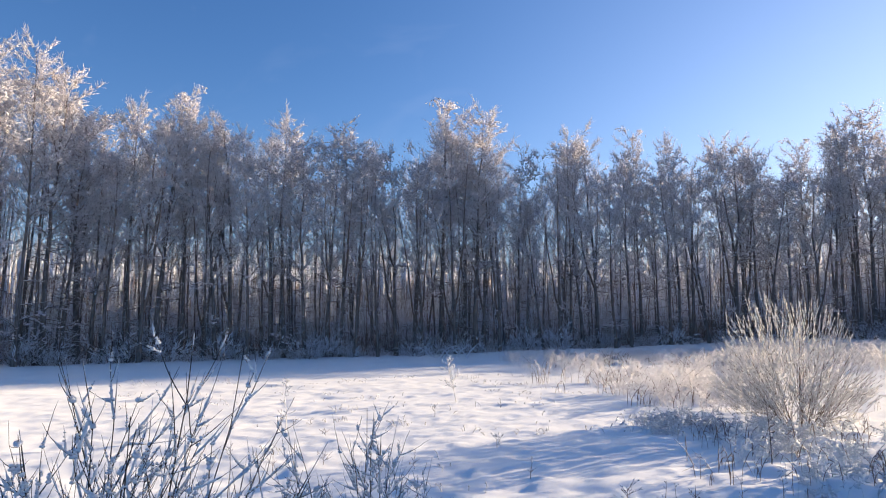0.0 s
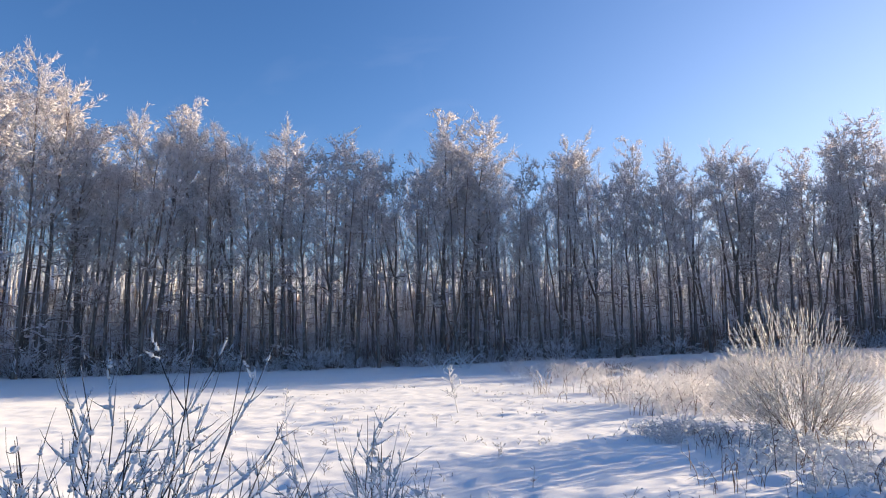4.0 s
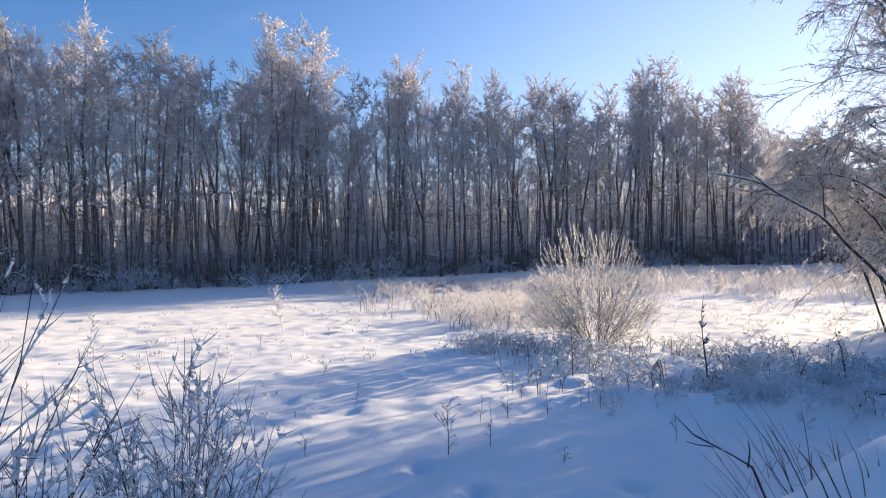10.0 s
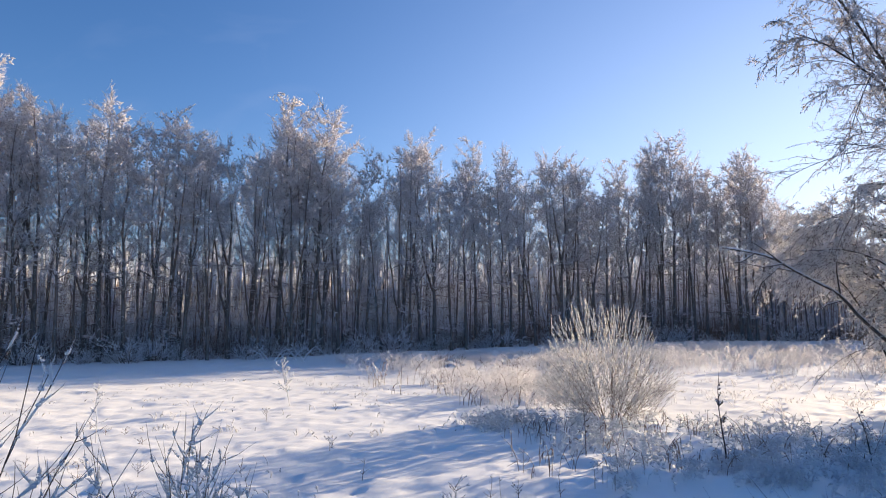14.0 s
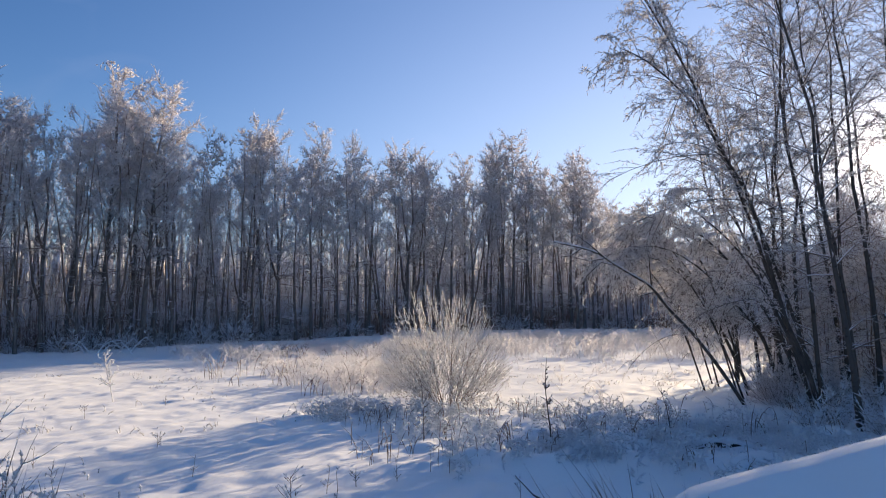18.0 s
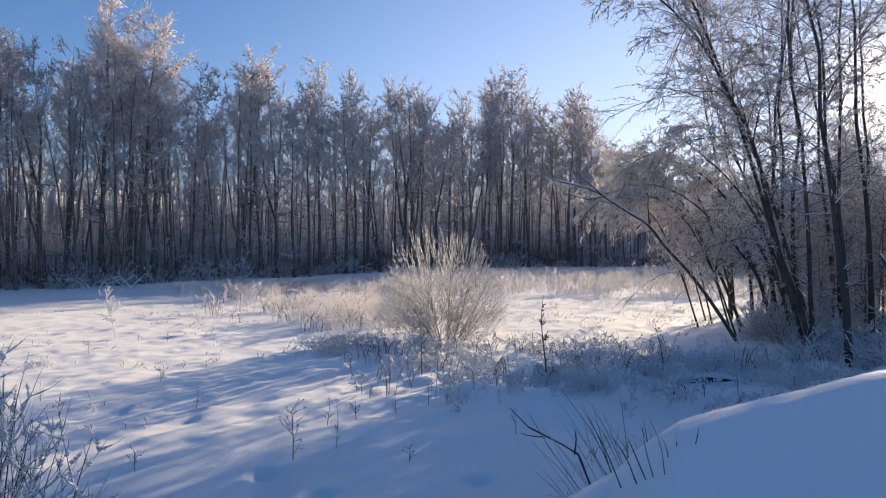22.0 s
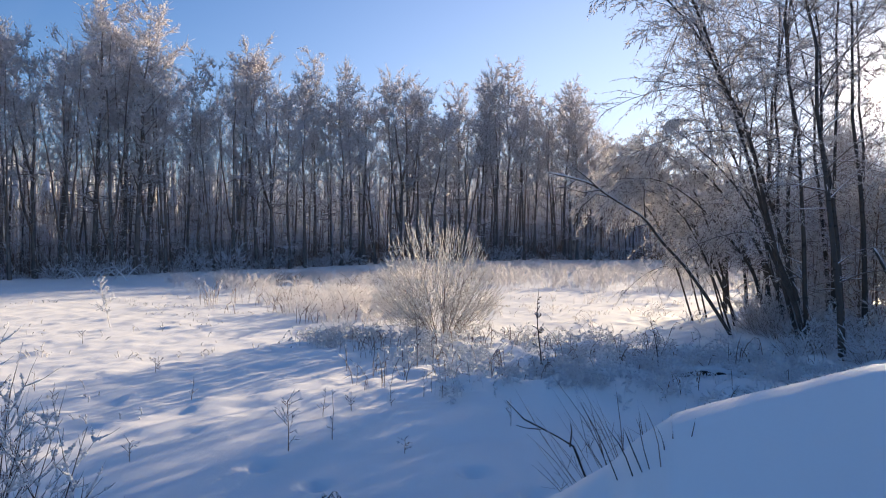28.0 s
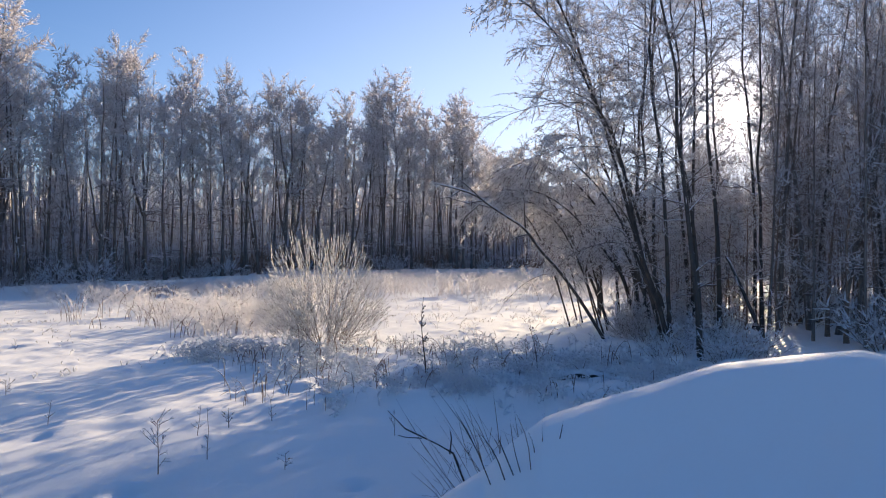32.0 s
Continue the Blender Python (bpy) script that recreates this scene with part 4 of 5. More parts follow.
twig_tangle("twig_tangle", "brown tangle of bare twigs beyond the birches", TWIG, 23, 25000, (0.008, 0.016), 14.0)
twig_tangle("rimed_tangle", "rimed twigs catching the sun beyond the birches", FROST_WARM, 24, 16000, (0.006, 0.012), 11.0, 0.5)
twig_tangle("upper_tangle", "brown twigs of the tree tops before the sun", TWIG, 25, 20000, (0.005, 0.011), 17.0, 4.0, 15)


# ---- bushes ----
def bush(name, label, seed, tall, wide, stems, subs, twigs, bark, rime_mat, root=0.35, stem_r=0.02, frost_r=0.011, group="", share=0.85, twig_len=0.28, own=999, shoot=0.5, sheath=False, side=(0.10, 0.26), jitter=0.35):
    """Stems fanning out of one root into a dome of upright rimed shoots."""
    rng = np.random.default_rng(seed)
    limb, bare, rimed, big = Geo(), Geo(), Geo(), []
    B, W, L, SB, SW, SL = [], [], [], [], [], []
    for i in range(stems):
        a = i * 2.399 + rng.uniform(-0.4, 0.4)
        out = math.sqrt((i + 0.5) / stems)
        p0 = np.array([math.cos(a), math.sin(a), 0]) * root * out * rng.uniform(0.4, 1.0)
        end = np.array([math.cos(a) * wide * out, math.sin(a) * wide * out, tall * math.sqrt(1 - (0.84 * out) ** 2)]) * (rng.uniform(0.8, 1.0) if i % 3 else rng.uniform(0.45, 0.8))
        if i % 5 == 4 and side[1] < 0.2:
            end = np.array([math.cos(a) * wide * 0.8, math.sin(a) * wide * 0.8, tall * rng.uniform(0.14, 0.3)]) * rng.uniform(0.7, 1.0)
        ss = np.linspace(0, 1, 5)
        sp = p0 + (end - p0) * ss[:, None]
        sp[:, 2] = end[2] * ss ** (1.0 + 0.08 * out)
        sp += rng.normal(0, 0.025 * tall, (5, 3)) * ss[:, None] * np.array([1, 1, 0.3])
        g = limb
        if i < own:
            g = Geo()
            big.append(g)
        g.tube(sp, stem_r * (1 - 0.85 * ss), 4 if i < own else 3)
        w0 = unit(end - p0)
        for _ in range(subs):
            q = rng.uniform(0.12 if side[1] > 0.2 else 0.3, 0.98)
            b0 = np.array([np.interp(q, ss, sp[:, c]) for c in range(3)])
            w = unit(w0 + rng.normal(0, 0.42, 3) + np.array([0, 0, shoot]))
            ln = tall * rng.uniform(*side) * (1.15 - 0.5 * q)
            SB.append(b0), SW.append(w), SL.append(ln)
            m = max(2, int(twigs * rng.uniform(0.6, 1.4)))
            tq = rng.uniform(0, 1, m)[:, None]
            B.append(b0 + w * ln * tq)
            W.append(w + rng.normal(0, jitter, (m, 3)))
            L.append(twig_len * rng.uniform(0.4, 1.2, m))
    limb.thorns(SB, SW, np.array(SL), stem_r * 0.3, 0)
    B, W, L = (np.concatenate(v) for v in (B, W, L))
    white = rng.random(len(B)) < share
    rimed.spikes(B[white], W[white], L[white], frost_r * rng.uniform(0.6, 1.4, white.sum()))
    bare.spikes(B[~white], W[~white], L[~white], frost_r * 0.6)
    SB, SW, SL = np.array(SB), np.array(SW), np.array(SL)
    rimed.spikes(SB + SW * SL[:, None] * 0.4, SW, SL * 0.7, frost_r * 0.9)
    ob = thing(name, label, "bush", group)
    for g in big:
        part("stem", g, bark, ob)
    part("branching", limb, rime_mat if sheath else bark, ob, "rimed branchlets" if sheath else "brown branchlets", "stuff")
    part("twig_haze", bare, TWIG, ob, "brown bare twigs", "stuff")
    part("rime", rimed, rime_mat, ob, "twigs white with rime", "stuff")
    return ob


def willow_bush(x, y, tall, wide, stems, seed):
    """Straight shoots fanning up out of one root, forking twice, each beaded with rime to its tip."""
    rng = np.random.default_rng(seed)
    ob = thing("willow_bush", "large round willow bush white with rime, alone in the clearing", "bush", x=x, y=y)
    branching, rimed = Geo(), Geo()

    def bead(p0, p1, share, r):
        n = max(2, int(np.linalg.norm(p1 - p0) / 0.16))
        q = ((np.arange(n) + rng.random(n)) / n)[rng.random(n) < share][:, None]
        w = turned(np.repeat(unit(p1 - p0)[None], len(q), 0), rng, 0, 14)
        rimed.spindles(p0 + (p1 - p0) * q, w, rng.uniform(0.10, 0.2, len(q)), r * rng.uniform(0.8, 1.6, len(q)))

    for i in range(stems):
        a, out = i * 2.399 + rng.uniform(-0.4, 0.4), math.sqrt((i + 0.5) / stems)
        lean = radians(56 * out + rng.uniform(-6, 6))
        way = unit(np.array([math.cos(a) * math.sin(lean) - 0.12, math.sin(a) * math.sin(lean), math.cos(lean)]))
        size = 1 / math.sqrt((math.cos(lean) / tall) ** 2 + (math.sin(lean) / wide) ** 2) * rng.uniform(0.72, 0.95)
        p0 = np.array([math.cos(a), math.sin(a), 0]) * 0.42 * out
        t = np.linspace(0, 1, 5)
        sp = p0 + way * t[:, None] * size * 0.8
        sp[:, 2] += 0.10 * size * t ** 2
        sp += np.cumsum(rng.normal(0, 0.012, (5, 3)), 0)
        g = Geo()
        g.tube(sp, 0.011 * (1 - 0.7 * t), 4)
        part("stem", g, WILLOW, ob)
        for c in range(4):
            bead(sp[c], sp[c + 1], 0.6 + 0.12 * c, 0.012)
        for _ in range(9):
            q = rng.uniform(0.08, 0.8)
            b0 = np.array([np.interp(q, t, sp[:, c]) for c in range(3)])
            w = turned(way[None], rng, 22, 62)[0] + np.array([0, 0, 0.22])
            w = unit(w)
            ln = size * rng.uniform(0.18, 0.42) * (1.2 - 0.6 * q)
            b1 = b0 + w * ln
            branching.spikes([b0], [w], [ln], 0.006)
            bead(b0, b1, 0.8, 0.0125)
            for _ in range(2):
                c0 = b0 + w * ln * rng.uniform(0.15, 0.9)
                w2 = unit(turned(w[None], rng, 10, 40)[0] + np.array([0, 0, 0.12]))
                l2 = rng.uniform(0.16, 0.42)
                branching.spikes([c0], [w2], [l2], 0.0035)
                bead(c0, c0 + w2 * l2, 0.85, 0.011)
    for i in range(760):
        a, lean = rng.uniform(0, 6.28), math.acos(rng.uniform(0.40, 1.0))
        way = unit(np.array([math.cos(a) * math.sin(lean) - 0.12, math.sin(a) * math.sin(lean), math.cos(lean)]))
        size = 1 / math.sqrt((math.cos(lean) / tall) ** 2 + (math.sin(lean) / wide) ** 2)
        tip = way * size * (rng.uniform(0.9, 1.03) if i % 3 else rng.uniform(0.6, 0.9))
        w = unit(way + np.array([0, 0, 0.25]) + rng.normal(0, 0.14, 3))
        ln = rng.uniform(0.35, 0.8)
        foot = tip - w * ln
        branching.spikes([foot], [w], [ln], 0.0055)
        rimed.spindles([foot, foot + w * ln * 0.35, foot + w * ln * 0.62], turned(np.array([w, w, w]), rng, 0, 4), ln * np.array([0.5, 0.45, 0.38]), rng.uniform(0.007, 0.0125, 3))
    part("branching", branching, WILLOW, ob, "brown branchlets", "stuff")
    part("rime", rimed, WILLOW_RIME, ob, "shoots beaded white with rime", "stuff")
    return ob


willow_bush(3.88, 16.1, 3.2, 1.88, 34, 7)

thicket = [bush("thicket_bush", "sunlit bush white with rime under the bowed birches", 50 + i, 2.0, 1.6, 44, 9, 5, LIMB, FROST_GRASS, 0.4, 0.009, 0.0115, "bushes under the bowed birches", 0.92, 0.1, 0, 0.35, False, (0.06, 0.18), 0.8) for i in range(3)]
for i in range(12):
    a, d = (39 + 3.5 * (i + 0.5) / 8, rng.uniform(18.5, 21.5)) if i < 8 else (rng.uniform(42, 46), rng.uniform(19, 24))
    x, y = d * math.sin(radians(a)), d * math.cos(radians(a))
    plant(thicket, i, x, y, rng.uniform(0.9, 1.6), 2.0, rng.uniform(0, 360), wide=rng.uniform(0.9, 1.3))

under = [bush("undergrowth_bush", "low snowy shrub at the foot of the wood", 30 + i, 1.6, 1.3, 16, 7, 3, LIMB, CLUMP, 0.3, 0.013, 0.022, "shrubs at the foot of the wood", 0.55, 0.3, 0, 0.1) for i in range(3)]
for i in range(150):
    if i < 106:
        a = -56 + 87 * (i + rng.random()) / 106
        d = float(np.interp(a, EDGE_AZ, EDGE_D)) + rng.uniform(-0.6, 2.5)
    elif i < 134:
        a, d = rng.uniform(43, 74), rng.uniform(20, 32)
    else:
        a, d = 42 + 8 * (i - 133.5) / 16, rng.uniform(15.5, 20)
    x, y = d * math.sin(radians(a)), d * math.cos(radians(a))
    plant(under, i, x, y, 0.5 + 2.0 * rng.random() ** 1.5 if i < 106 else rng.uniform(0.9, 1.9) if i < 134 else rng.uniform(0.5, 1.0), 1.6, rng.uniform(0, 360), wide=rng.uniform(0.9, 1.5))


# ---- grass ----
def grass(name, label, seed, count, where, tall, mat, arch=0.5, plume=4, clump=6, spread=0.25, thick=1.0, plen=(0.1, 0.3), load=0.0):
    """Rimed dry stems, each bowed over, in one sheet of stuff."""
    rng = np.random.default_rng(seed)
    g = Geo()
    B, W, L, R = [], [], [], []
    made = 0
    while made < count:
        x, y = where(rng)
        cx = min(int(rng.integers(2, clump * 2)), count - made)
        k = rng.uniform(0.5, 1.15)
        for _ in range(cx):
            px, py = x + rng.normal(0, spread), y + rng.normal(0, spread)
            h = tall * k * rng.uniform(0.45, 1.1)
            a = rng.uniform(0, 2 * math.pi)
            bow = arch * h * rng.uniform(0.2, 1.5)
            ss = np.linspace(0, 1, 4)
            sp = np.stack([px + math.cos(a) * bow * ss ** 2, py + math.sin(a) * bow * ss ** 2, gz(px, py) - 0.03 + h * (ss - 0.38 * arch * ss ** 3)], -1)
            r = rng.uniform(0.006, 0.012) * thick
            g.tube(sp, r * np.array((0.8, 1.0, 1.3, 0.5)), 3)
            m = plume
            q = rng.uniform(0.25, 1.0, m)
            B.append(np.stack([np.interp(q, ss, sp[:, c]) for c in range(3)], -1))
            W.append(np.array([math.cos(a), math.sin(a), 0.2]) + rng.normal(0, 0.7, (m, 3)))
            L.append(h * rng.uniform(*plen, m))
            made += 1
    B, W, L = (np.concatenate(v) for v in (B, W, L))
    if load:
        g.spindles(B, W, rng.uniform(0.05, 0.15, len(B)), load * rng.uniform(0.5, 1.3, len(B)))
    else:
        g.spikes(B, W, L, rng.uniform(0.008, 0.018, len(B)) * thick, 0.5)
    return tagged(new(name, g.mesh(name, mat)), label, "grass", kind="stuff")


def sector(a0, a1, d0, d1, keep=None):
    def pick(rng):
        while True:
            a, d = rng.uniform(a0, a1), math.sqrt(rng.uniform(d0 * d0, d1 * d1))
            if keep is None or keep(a, d, rng):
                return d * math.sin(radians(a)), d * math.cos(radians(a))
    return pick


def lumpy(a, d, r, size=1.6, floor=0.0):
    """More growth on some patches than on others."""
    x, y = d * math.sin(radians(a)), d * math.cos(radians(a))
    return r.random() < floor + (1 - floor) * min(1, max(0, 0.5 + 2.2 * float(value_noise(x, y, size, 21))))


grass("tall_rimed_grass", "tall dry grass bowed under rime in the sun", 1, 3000,
      sector(-9, 13, 17.0, 46, lambda a, d, r: d > 17 + 1.1 * max(0, 4 - a) and r.random() < 0.3 + 0.7 * (a > -5) and lumpy(a, d, r, 1.1, 0.0)), 1.1, FROST_GRASS, 0.75, 9, 9, 0.24, 0.8, load=0.0135)
grass("dry_grass_stems", "thin brown stems among the tall rimed grass", 8, 420, sector(-7, 13, 17.5, 40, lambda a, d, r: lumpy(a, d, r, 1.1, 0.0)), 1.05, TWIG, 0.5, 4, 6, 0.3, 0.9, (0.05, 0.14))
grass("low_rimed_weeds", "low snowy weeds and grass in the shade", 2, 1700,
      sector(2, 47, 9.4, 16.2, lambda a, d, r: d > 10.0 + max(0, (15 - a)) * 0.38 and lumpy(a, d, r, 0.9, 0.12)), 0.50, CLUMP, 0.6, 6, 6, 0.2, 0.55, load=0.018)
grass("brown_weeds", "dry brown weed stems among the snowy grass", 6, 260, sector(6, 46, 9.8, 15.5, lambda a, d, r: lumpy(a, d, r, 1.1)), 0.62, TWIG, 0.4, 3, 3, 0.2, 0.6)
grass("distant_rimed_grass", "strip of tall rimed grass before the far wood", 3, 4200, sector(9, 42, 34, 60), 1.25, FROST_GRASS, 0.55, 6, 7, 0.4, 1.6, (0.08, 0.2))
grass("patchy_rimed_grass", "thin rimed grass in the sunny clearing", 5, 500, sector(14, 40, 17, 33), 0.4, FROST_GRASS, 0.6, 3)
grass("scattered_stubble", "sparse grass tips poking out of the snowfield", 4, 460, sector(-40, 6, 9, 30), 0.22, FROST, 0.6, 2)


# ---- shrubs in front of the camera ----
def shrub(name, label, seed, x, y, tall, wide, stems, forks, bark=DARK_TWIG, stem_r=0.010):
    """Dark upswept stems that fork again and again, with snow lodged in the forks and bare tips."""
    rng = np.random.default_rng(seed)
    ob = thing(name, label, "shrub", x=x, y=y)
    t = np.linspace(0, 1, 7)

    def rod(p, way, long, lift, r, geo):
        """A rod that bends upwards; returns its line."""
        line = p + way * t[:, None] * long
        line[:, 2] += lift * long * t ** 2
        line += np.cumsum(rng.normal(0, 0.014 * long, (7, 3)), 0) * t[:, None]
        geo.tube(line, r * (1 - 0.72 * t), 5)
        return line

    def at(line, q):
        return np.array([np.interp(q, t, line[:, c]) for c in range(3)])

    def lodge(line, long, r, geo, far=0.75):
        """Snow lying along a rod's inner part, a teardrop in its fork and smaller ones further out."""
        if rng.random() < 0.8:
            e = rng.uniform(0.4, 1.0) * far
            k = np.array([at(line, q) for q in np.linspace(0.02, e, 6)]) + np.array([0, 0, r + 0.001])
            geo.tube(k, np.array((0.7, 1.0, 0.75, 1.0, 0.7, 0.1)) * rng.uniform(0.6, 1.3, 6) * 0.0072, 5)
        for start in (0.02, *rng.uniform(0.15, far, int(rng.integers(0, 2)))):
            if rng.random() < 0.72:
                size = rng.uniform(0.008, 0.017) * (1.0 - 0.5 * start)
                for v in (0.0, 0.018, 0.034):
                    c = at(line, min(1.0, start + v / long)) + rng.normal(0, 0.22 * size, 3)
                    k = size * (1 - 11 * v)
                    geo.lump(c + np.array([0, 0, r + k * 0.4]), (k * rng.uniform(0.8, 1.5), k * rng.uniform(0.8, 1.5), k * rng.uniform(0.6, 1.0)), rng)

    for i in range(stems):
        stem, twig, snowy = Geo(), Geo(), Geo()
        a, out = i * 2.399 + rng.uniform(-0.5, 0.5), math.sqrt((i + 0.5) / stems)
        p0 = np.array([math.cos(a) * 0.16 * out, math.sin(a) * 0.16 * out, 0])
        end = np.array([math.cos(a) * wide * out, math.sin(a) * wide * out, tall * (1.0 - 0.6 * out * out) * rng.uniform(0.72, 1.04)])
        long = float(np.linalg.norm(end - p0))
        w0 = unit(end - p0 - np.array([0, 0, 0.18 * out * long]))
        sp = rod(p0, w0, long, 0.18 * out, stem_r * rng.uniform(0.75, 1.1), stem)
        stick = part("stem", stem, bark, ob)
        lodge(sp, long, stem_r * 0.6, snowy, 0.4)
        for j in range(forks):
            q = 0.05 + 0.82 * (j + rng.random()) / forks
            w = unit(turned(w0[None], rng, 24, 58)[0])
            ln = long * rng.uniform(0.22, 0.46) * (1.2 - 0.85 * q)
            bp = rod(at(sp, q), w, ln, 0.28, stem_r * 0.52, twig)
            lodge(bp, ln, stem_r * 0.35, snowy)
            for _ in range(int(rng.integers(2, 5))):
                w2 = unit(turned(w[None], rng, 24, 60)[0])
                l2 = ln * rng.uniform(0.25, 0.6)
                cp = rod(at(bp, rng.uniform(0.12, 0.9)), w2, l2, 0.25, stem_r * 0.36, twig)
                lodge(cp, max(0.1, l2), stem_r * 0.25, snowy)
        part("twig_haze", twig, bark, stick, "dark side twigs", "stuff")
        part("caught_snow", snowy, CLUMP, stick, "white snow caught in the forks", "stuff")
    return ob


shrub("bare_shrub", "tall dark bare shrub with snow in its forks, near the bank", 3, -2.45, 2.75, 2.3, 1.3, 28, 13, stem_r=0.0085)
shrub("bare_shrub", "upright dark shrub laden with snow at the field's edge", 5, -1.68, 4.15, 1.78, 0.8, 24, 11, stem_r=0.0068)


# ---- weeds, saplings and fallen wood ----
def weed(name, label, seed, x, y, tall, arms, spread, bark, rime_mat, rime=0.7, thick=0.006, tilt=(0, 0), group=""):
    rng = np.random.default_rng(seed)
    ob = thing(name, label, "plant", group, x, y)
    ob.matrix_basis = pose(x, y, gz(x, y) - 0.03, tilt[0], tilt[1], 0)
    stem = Geo()
    ss = np.linspace(0, 1, 6)
    sp = np.stack([np.cumsum(rng.normal(0, 0.02 * tall, 6)) * ss, np.cumsum(rng.normal(0, 0.02 * tall, 6)) * ss, tall * ss], -1)
    stem.tube(sp, thick * (1 - 0.7 * ss), 5)
    for i in range(arms):
        q = rng.uniform(0.15, 0.95)
        b0 = np.array([np.interp(q, ss, sp[:, c]) for c in range(3)])
        a = rng.uniform(0, 6.28)
        w = unit(np.array([math.cos(a), math.sin(a), rng.uniform(0.3, 1.4)]))
        ln = spread * rng.uniform(0.4, 1.1) * (1.1 - 0.6 * q)
        t3 = np.linspace(0, 1, 4)
        bp = b0 + w * t3[:, None] * ln
        arm, white = Geo(), Geo()
        arm.tube(bp, thick * 0.5 * (1 - 0.7 * t3) + 0.0008, 4)
        shoot = part("side_shoot", arm, bark, ob)
        m = 5
        tq = rng.uniform(0.2, 1.0, m)
        tb = np.stack([np.interp(tq, t3, bp[:, c]) for c in range(3)], -1)
        white.thorns(tb, w + rng.normal(0, 0.6, (m, 3)), ln * rng.uniform(0.15, 0.4, m), thick * rng.uniform(0.5, 1.3, m))
        rimy = rng.random() < rime
        part("rime" if rimy else "seed_fluff", white, rime_mat if rimy else bark, shoot, "white rime" if rimy else "", "stuff")
    part("stalk", stem, bark, ob)
    return ob


weed("sapling", "small leaning sapling white with rime in the snowfield", 1, -4.45, 19.0, 1.35, 22, 0.55, FROST, CLUMP, 1.0, 0.018, (0, -14))
weed("rimed_plant", "thin upright plant white with rime in the snowfield", 2, -6.9, 13.2, 1.25, 20, 0.22, FROST, CLUMP, 1.0, 0.014)
weed("dry_weed", "dark dry weed with side shoots standing in the snow", 3, 0.10, 7.35, 0.62, 15, 0.34, TWIG, CLUMP, 0.75, 0.007)
weed("dry_weed", "single thin dry weed stalk in the snow", 4, 0.60, 7.7, 0.62, 8, 0.1, TWIG, CLUMP, 0.8, 0.005)
weed("dry_weed", "short dry weed tuft in the snow", 5, 0.95, 9.0, 0.3, 6, 0.15, DARK_TWIG, FROST, 0.6)
weed("dry_weed", "tall dark weed stalk among snowy grass", 6, 4.55, 11.0, 1.55, 18, 0.2, DARK_TWIG, FROST, 0.4, 0.015, (0, -4))
weed("dry_weed", "tall dark weed stalk among snowy grass", 7, 2.35, 11.4, 1.05, 8, 0.2, DARK_TWIG, FROST, 0.4, 0.008)
weed("dry_weed", "snow-capped weed stalk among snowy grass", 8, 6.9, 11.0, 0.95, 9, 0.18, DARK_TWIG, FROST, 0.7, 0.012)
scatter = np.random.default_rng(77)
for i in range(34):
    a, d = scatter.uniform(-36, 20), scatter.uniform(6.8, 19)
    x, y = d * math.sin(radians(a)), d * math.cos(radians(a))
    weed("snowy_weed", "little weed tuft half buried in snow", 200 + i, x, y, scatter.uniform(0.15, 0.42), 7, scatter.uniform(0.1, 0.25), TWIG, FROST, 0.8, 0.005, (0, 0), "weed tufts in the field")


def bent_grass(x, y, turn, tall, stalks):
    rng = np.random.default_rng(int(turn) + 400)
    ob = thing("bent_weed", "dry weed bowed over into the snow, beaded with white", "plant", "", x, y)
    seeds, beads = Geo(), Geo()
    for i in range(stalks):
        stalk = Geo()
        a = radians(turn) + rng.normal(0, 0.55)
        h, reach = tall * rng.uniform(0.35, 1.0), tall * rng.uniform(0.5, 1.15)
        t = np.linspace(0, 1, 9)
        bow = rng.uniform(0.75, 1.0)
        p0 = rng.normal(0, 0.03, 2)
        sp = np.stack([p0[0] + math.cos(a) * reach * t ** 1.3, p0[1] + math.sin(a) * reach * t ** 1.3, h * np.sin(math.pi * bow * t ** 0.8) + 0.03], -1)
        sp += np.cumsum(rng.normal(0, 0.007, (9, 3)), 0)
        stalk.tube(sp, 0.0034 * (1 - 0.6 * t) + 0.0008, 4)
        part("stalk", stalk, DARK_TWIG, ob)
        q = rng.uniform(0.3, 1, 9)
        tb = np.stack([np.interp(q, t, sp[:, c]) for c in range(3)], -1)
        seeds.thorns(tb, rng.normal(0, 0.6, (9, 3)) + np.array([0, 0, -0.7]), rng.uniform(0.02, 0.06, 9), 0.004)
        q = rng.uniform(0.15, 0.95, 7)
        tb = np.stack([np.interp(q, t, sp[:, c]) for c in range(3)], -1) + np.array([0, 0, 0.004])
        beads.spindles(tb, rng.normal(0, 0.5, (7, 3)) + np.array([math.cos(a), math.sin(a), 0]), rng.uniform(0.025, 0.06, 7), rng.uniform(0.004, 0.009, 7))
    part("seed_fluff", seeds, DARK_TWIG, ob, "tiny dark seed heads", "stuff")
    part("caught_snow", beads, CLUMP, ob, "white beads of snow", "stuff")
    return ob


bent_grass(0.46, 4.75, 165, 0.5, 13)
bent_grass(0.56, 4.55, 20, 0.24, 5)


def branch_at(name, label, pts, r0, r1, mat, arms=(), category="branch", sides=7):
    base = Vector(pts[0])
    ob = thing(name, label, category, x=base.x, y=base.y, z=base.z)
    g = Geo()
    p = np.array([Vector(q) - base for q in pts])
    g.tube(p, np.linspace(r0, r1, len(p)), sides)
    part("stem", g, mat, ob)
    for arm in arms:
        g = Geo()
        q = np.array([Vector(v) - base for v in arm])
        g.tube(q, np.linspace(r0 * 0.45, r1 * 0.5, len(q)), 5)
        part("side_branch", g, mat, ob)
    return ob


